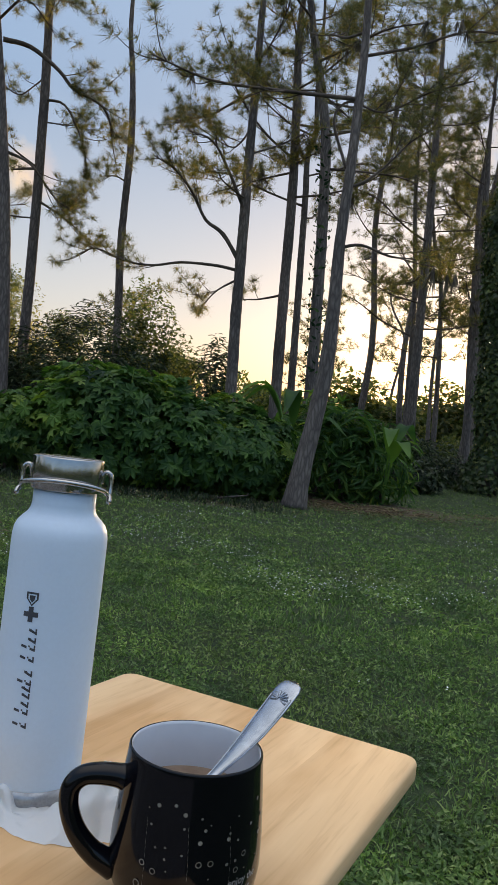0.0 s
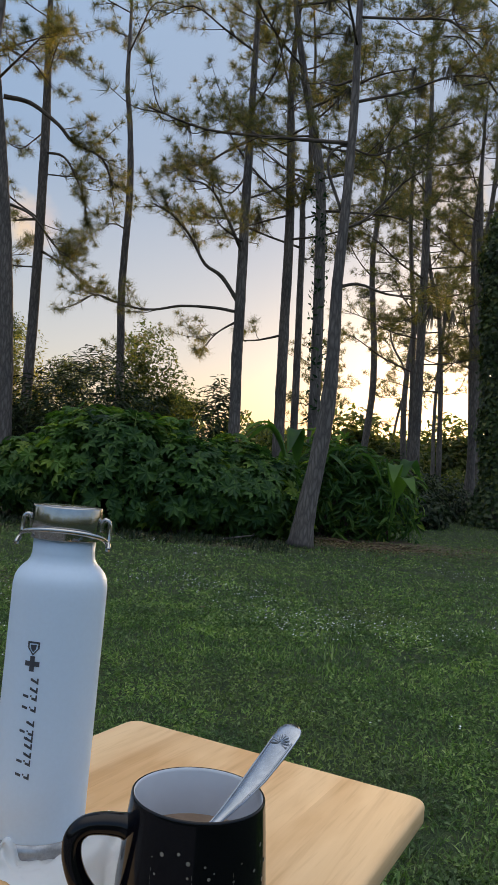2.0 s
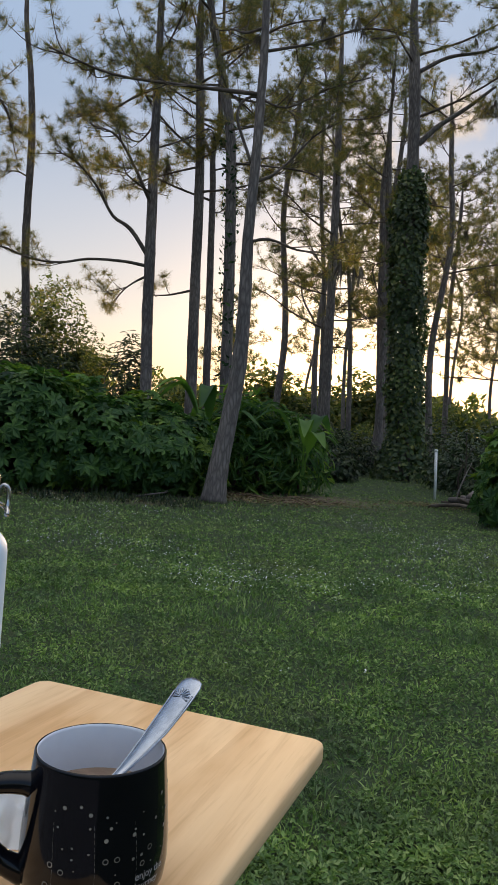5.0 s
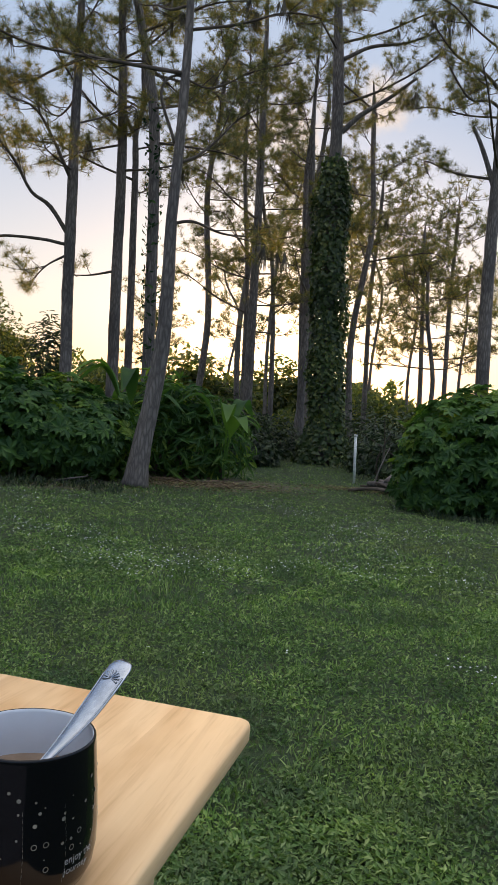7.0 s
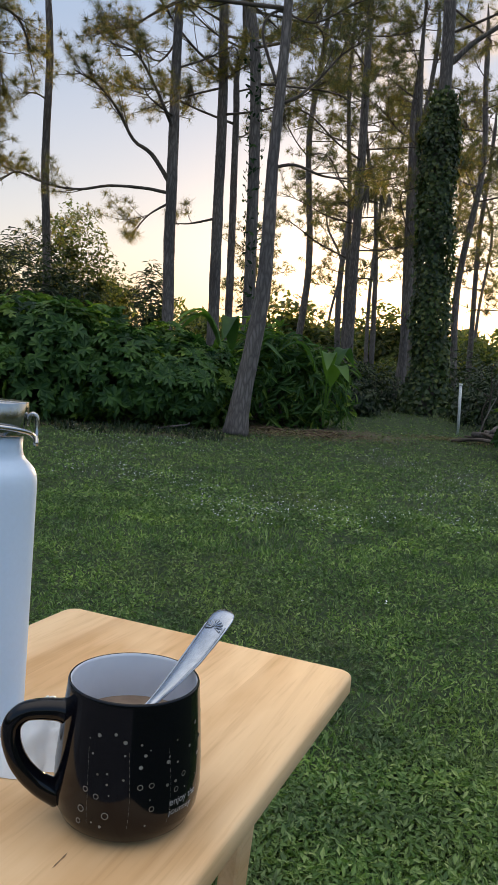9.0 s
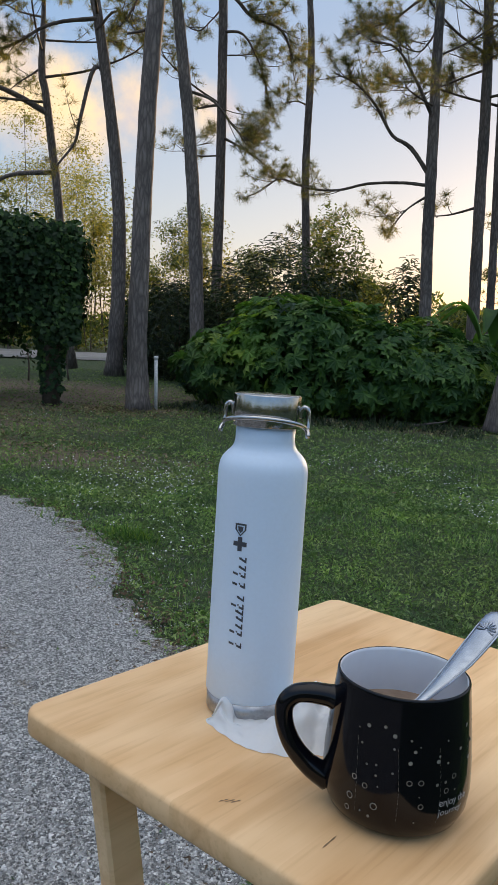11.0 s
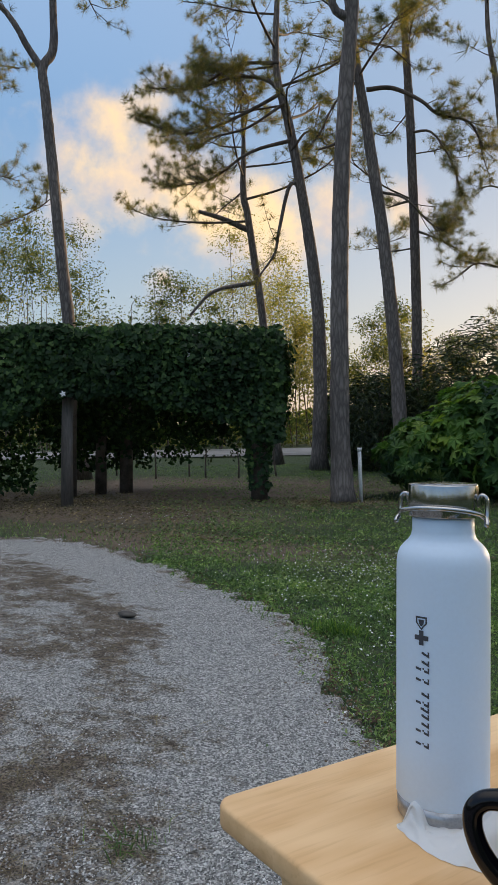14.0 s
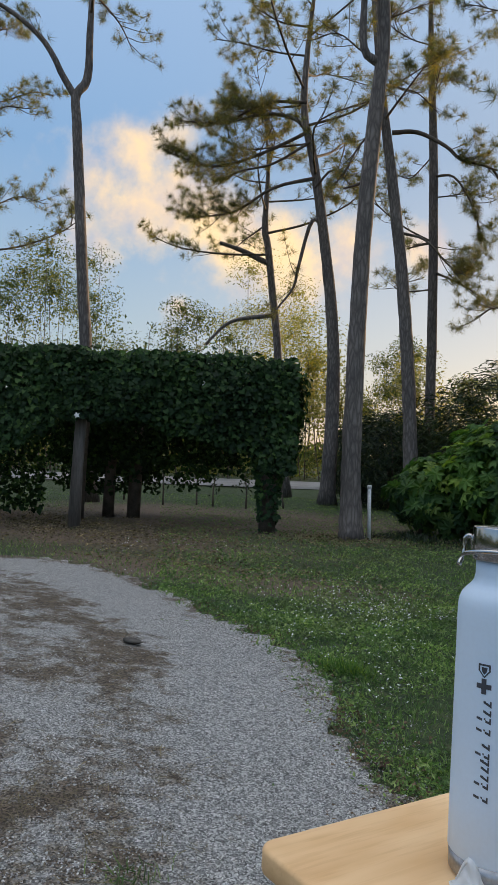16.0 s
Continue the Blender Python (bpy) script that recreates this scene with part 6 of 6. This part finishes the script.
V, F = scatter(straw, sf, turned(np.stack([rng.normal(0, 0.25, k), rng.normal(0, 0.25, k), np.ones(k)], 1), rng.random(k) * 6.3, rng.uniform(0.008, 0.034, k)), np.column_stack([P, zs]))
tagged(tri_mesh("straw", V, F, DRY), "dry brown grass and needles strewn on the drive", "litter", kind="stuff")

# leaf litter and sticks under the bushes and the arbour
n = 9000
P = []
for x, y, rx, ry, m in ((0.9, 9.7, 1.3, 0.6, 2200), (-2.0, 8.6, 2.2, 0.4, 900), (-6.5, 6.4, 2.8, 1.4, 7000), (-4.0, 7.9, 1.0, 0.7, 1500), (3.2, 10.6, 0.8, 0.4, 900), (-3.6, 5.2, 1.8, 0.5, 900)):
    P.append(np.array([x, y]) + rng.normal(0, 0.5, (m, 2)) * [rx, ry])
P = np.concatenate(P)
k = len(P)
V, F = scatter(*LEAVES["oval"], turned(np.stack([rng.normal(0, 0.4, k), rng.normal(0, 0.4, k), np.ones(k)], 1), rng.random(k) * 6.3, rng.uniform(0.02, 0.055, k)), np.column_stack([P, ground_z(P) + rng.uniform(0.005, 0.035, k)]))
tagged(tri_mesh("leaf_litter", V, F, DRY), "brown fallen leaves and needles on bare earth", "litter", kind="stuff")


def stick(label, pts, r, material=STRAW):
    g = Geo()
    g.tube(spline(pts, 5), np.linspace(r, r * 0.5, 5 * len(pts) - 4), 6, 0.08, rng)
    return tagged(g.object("stick", material), label, "stick", group="fallen sticks")


stick("pale curved fallen stick on the lawn edge", [(-0.75, 8.9, 0.02), (-0.6, 8.95, 0.05), (-0.42, 8.92, 0.09), (-0.4, 8.85, 0.12)], 0.012, POST)
stick("thin dead stick leaning in the undergrowth", [(3.95, 11.7, 0.0), (4.05, 11.75, 0.3), (4.2, 11.8, 0.62)], 0.014, POST)
for i in range(16):
    x, y, a = 0.55 + rng.random() * 1.2, 9.35 + rng.random() * 0.6, rng.random() * 3.1
    ln = rng.uniform(0.15, 0.4)
    stick("dry fallen stick in the litter under the bush", [(x, y, 0.02), (x + ln * 0.5 * math.cos(a), y + ln * 0.5 * math.sin(a), 0.05), (x + ln * math.cos(a), y + ln * math.sin(a), 0.03)], 0.008)


def sapling(foot, height, seed):
    """A thin young stem with a few leaves."""
    r2 = np.random.default_rng(seed)
    root = empty("sapling", (*foot, 0), "thin young sapling growing beyond the arbour", "sapling", "saplings beyond the arbour")
    tip = np.array([foot[0] + r2.normal(0, 0.05), foot[1], height])
    path = spline([np.array([*foot, -0.01]), np.array([foot[0] + r2.normal(0, 0.03), foot[1], height * 0.5]), tip], 4)
    g = Geo()
    g.tube(path, np.linspace(0.018, 0.008, len(path)), 6)
    g.object("stem", TWIG, root)
    m = 40
    P = path[r2.integers(4, len(path), m)] + r2.normal(0, 0.07, (m, 3))
    V, F = scatter(*LEAVES["oval"], turned(r2.normal(0, 1, (m, 3)), r2.random(m) * 6.3, r2.uniform(0.05, 0.1, m)), P)
    tri_mesh("foliage", V, F, SHRUB, root)


for i, (x, y, h) in enumerate(((-8.58, 10.3, 0.62), (-7.9, 10.85, 0.55), (-8.3, 10.9, 0.7), (-7.3, 11.0, 0.6), (-9.6, 10.4, 0.8), (-6.9, 11.6, 0.75))):
    sapling((x, y), h, 600 + i)


def brush_pile():
    root = empty("brush_pile", (4.0, 10.4, 0), "low dark pile of cut brush and logs", "brush pile")
    r2 = np.random.default_rng(400)
    for i in range(34):
        c = np.array([4.05, 10.35]) + r2.normal(0, 1, 2) * [0.4, 0.2]
        a = r2.normal(0.1, 0.5)
        ln = r2.uniform(0.3, 0.8)
        z = 0.03 + 0.2 * max(0, 1 - ((c[0] - 4.05) / 0.7) ** 2) * r2.random()
        d = np.array([math.cos(a), math.sin(a), r2.normal(0, 0.15)]) * ln / 2
        g = Geo()
        p = np.array([*c, z])
        rad = r2.uniform(0.012, 0.045)
        g.tube(spline([p - d, p + r2.normal(0, 0.03, 3), p + d], 3), rad, 7, 0.08, r2)
        g.object("log", BARK if rad > 0.025 else TWIG, root)


brush_pile()


def broad_plant(label, place, leaves, height, seed):
    """A clump of long arching leaves like a banana's."""
    r2 = np.random.default_rng(seed)
    root = empty("broad_leaved_plant", (*place, 0), label, "plant")
    for i in range(leaves):
        a = r2.random() * 6.28
        d = np.array([math.cos(a), math.sin(a), 0])
        ln, h = height * r2.uniform(0.5, 0.8), height * r2.uniform(0.75, 1.1)
        rib = spline([np.array([*place, 0.05]), np.array([*place, 0]) + d * ln * 0.15 + [0, 0, h * 0.6], np.array([*place, 0]) + d * ln * 0.5 + [0, 0, h], np.array([*place, 0]) + d * ln * 1.0 + [0, 0, h * 0.8]], 6)
        side = np.cross(d, (0, 0, 1.0))
        V, F = [], []
        for j, p in enumerate(rib):
            t = j / (len(rib) - 1)
            w = 0.012 if t < 0.4 else 0.1 * math.sin(math.pi * min(1, (t - 0.38) / 0.62) ** 0.8) + 0.004
            V += [p - side * w + [0, 0, 0.3 * w], p, p + side * w + [0, 0, 0.3 * w]]
            if j:
                b = 3 * j
                F += [(b - 3, b - 2, b + 1, b), (b - 2, b - 1, b + 2, b + 1)]
        link("leaf", np.array(V), F, PALMATE, root)


broad_plant("clump of long upright leaves behind the leaning pine", (0.05, 10.5), 9, 1.35, 501)
broad_plant("clump of long arching leaves in the bush", (1.35, 10.4), 7, 1.1, 502)

# taller weeds and grass where the lawn meets the foot of the bushes
m = 3600
t = rng.random(m)
P = np.column_stack([-3.9 + 3.9 * t, 8.66 + 0.15 * np.sin(t * 17) + 0.3 * np.clip(t - 0.6, 0, 1) + rng.normal(0, 0.22, m)])
P = np.concatenate([P, np.column_stack([3.4 + 1.9 * rng.random(1400), 8.1 + rng.normal(0, 0.12, 1400)])])
tall = np.array([noise.noise((x * 1.9, y * 1.9, 71.0)) for x, y in P])
m = len(P)
V, F = scatter(*blade_shape(0.13), turned(rng.normal(0, 0.45, (m, 3)) + [0, 0, 1], rng.random(m) * 6.3, rng.uniform(0.03, 0.1, m) * (1 + 0.8 * np.clip(tall, -0.6, 1))), np.column_stack([P, ground_z(P)]))
tagged(tri_mesh("edge_weeds", V, F, SHRUB), "ragged dark weeds along the foot of the bushes", "weeds", kind="stuff")

# a dark flat stone on the drive and a green weed growing in it
bm = bmesh.new()
bmesh.ops.create_icosphere(bm, subdivisions=2, radius=1)
for v in bm.verts:
    v.co = Vector((v.co.x * 0.06, v.co.y * 0.028, v.co.z * 0.014)) * (1 + 0.35 * noise.noise(v.co * 2.3))
ob = tagged(part("stone", bm, ROCK, None), "dark flat stone lying on the gravel drive", "stone")
ob.location = (-2.515, 2.825, 0.028)
V, F = joined([scatter(*blade_shape(0.09), turned(rng.normal(0, 0.9, (60, 3)) + [0, 0, 1], rng.random(60) * 6.3, rng.uniform(0.025, 0.05, 60)), np.column_stack([np.array([-1.106, 1.274]) + rng.normal(0, 0.035, (60, 2)), np.full(60, 0.015)]))])
tagged(tri_mesh("weed", V, F, GRASS), "small green weed tuft growing in the gravel", "weed", kind="stuff")
m = 420
P = np.array([-1.5, 3.14]) + rng.normal(0, 0.06, (m, 2)) * [1.2, 0.8]
V, F = scatter(*blade_shape(0.08), turned(rng.normal(0, 0.5, (m, 3)) + [0, 0, 1], rng.random(m) * 6.3, rng.uniform(0.04, 0.075, m)), np.column_stack([P, ground_z(P)]))
tagged(tri_mesh("grass_tuft", V, F, PALMATE), "taller bright green grass tuft beside the drive", "grass", kind="stuff")

# crumbs of dark soil where the turf frays into the drive
n = 30000
a = np.radians(rng.uniform(-60, -8, n))
r = 1.2 * (6.5 / 1.2) ** rng.random(n)
P = np.stack([r * np.sin(a), r * np.cos(a)], 1)
edge = inside_drive(P)
fray = np.array([noise.noise((x * 4, y * 4, 61.0)) for x, y in P]) * 0.12
P = P[np.abs(edge + fray) < np.abs(rng.normal(0, 0.1, n))]
k = len(P)
V, F = scatter(peb, pf, turned(rng.normal(0, 0.5, (k, 3)) + [0, 0, 1], rng.random(k) * 6, rng.uniform(0.004, 0.012, k)), np.column_stack([P, np.full(k, 0.008)]))
tagged(tri_mesh("soil_crumbs", V, F, STRAW), "crumbs of dark soil along the drive's edge", "soil", kind="stuff")
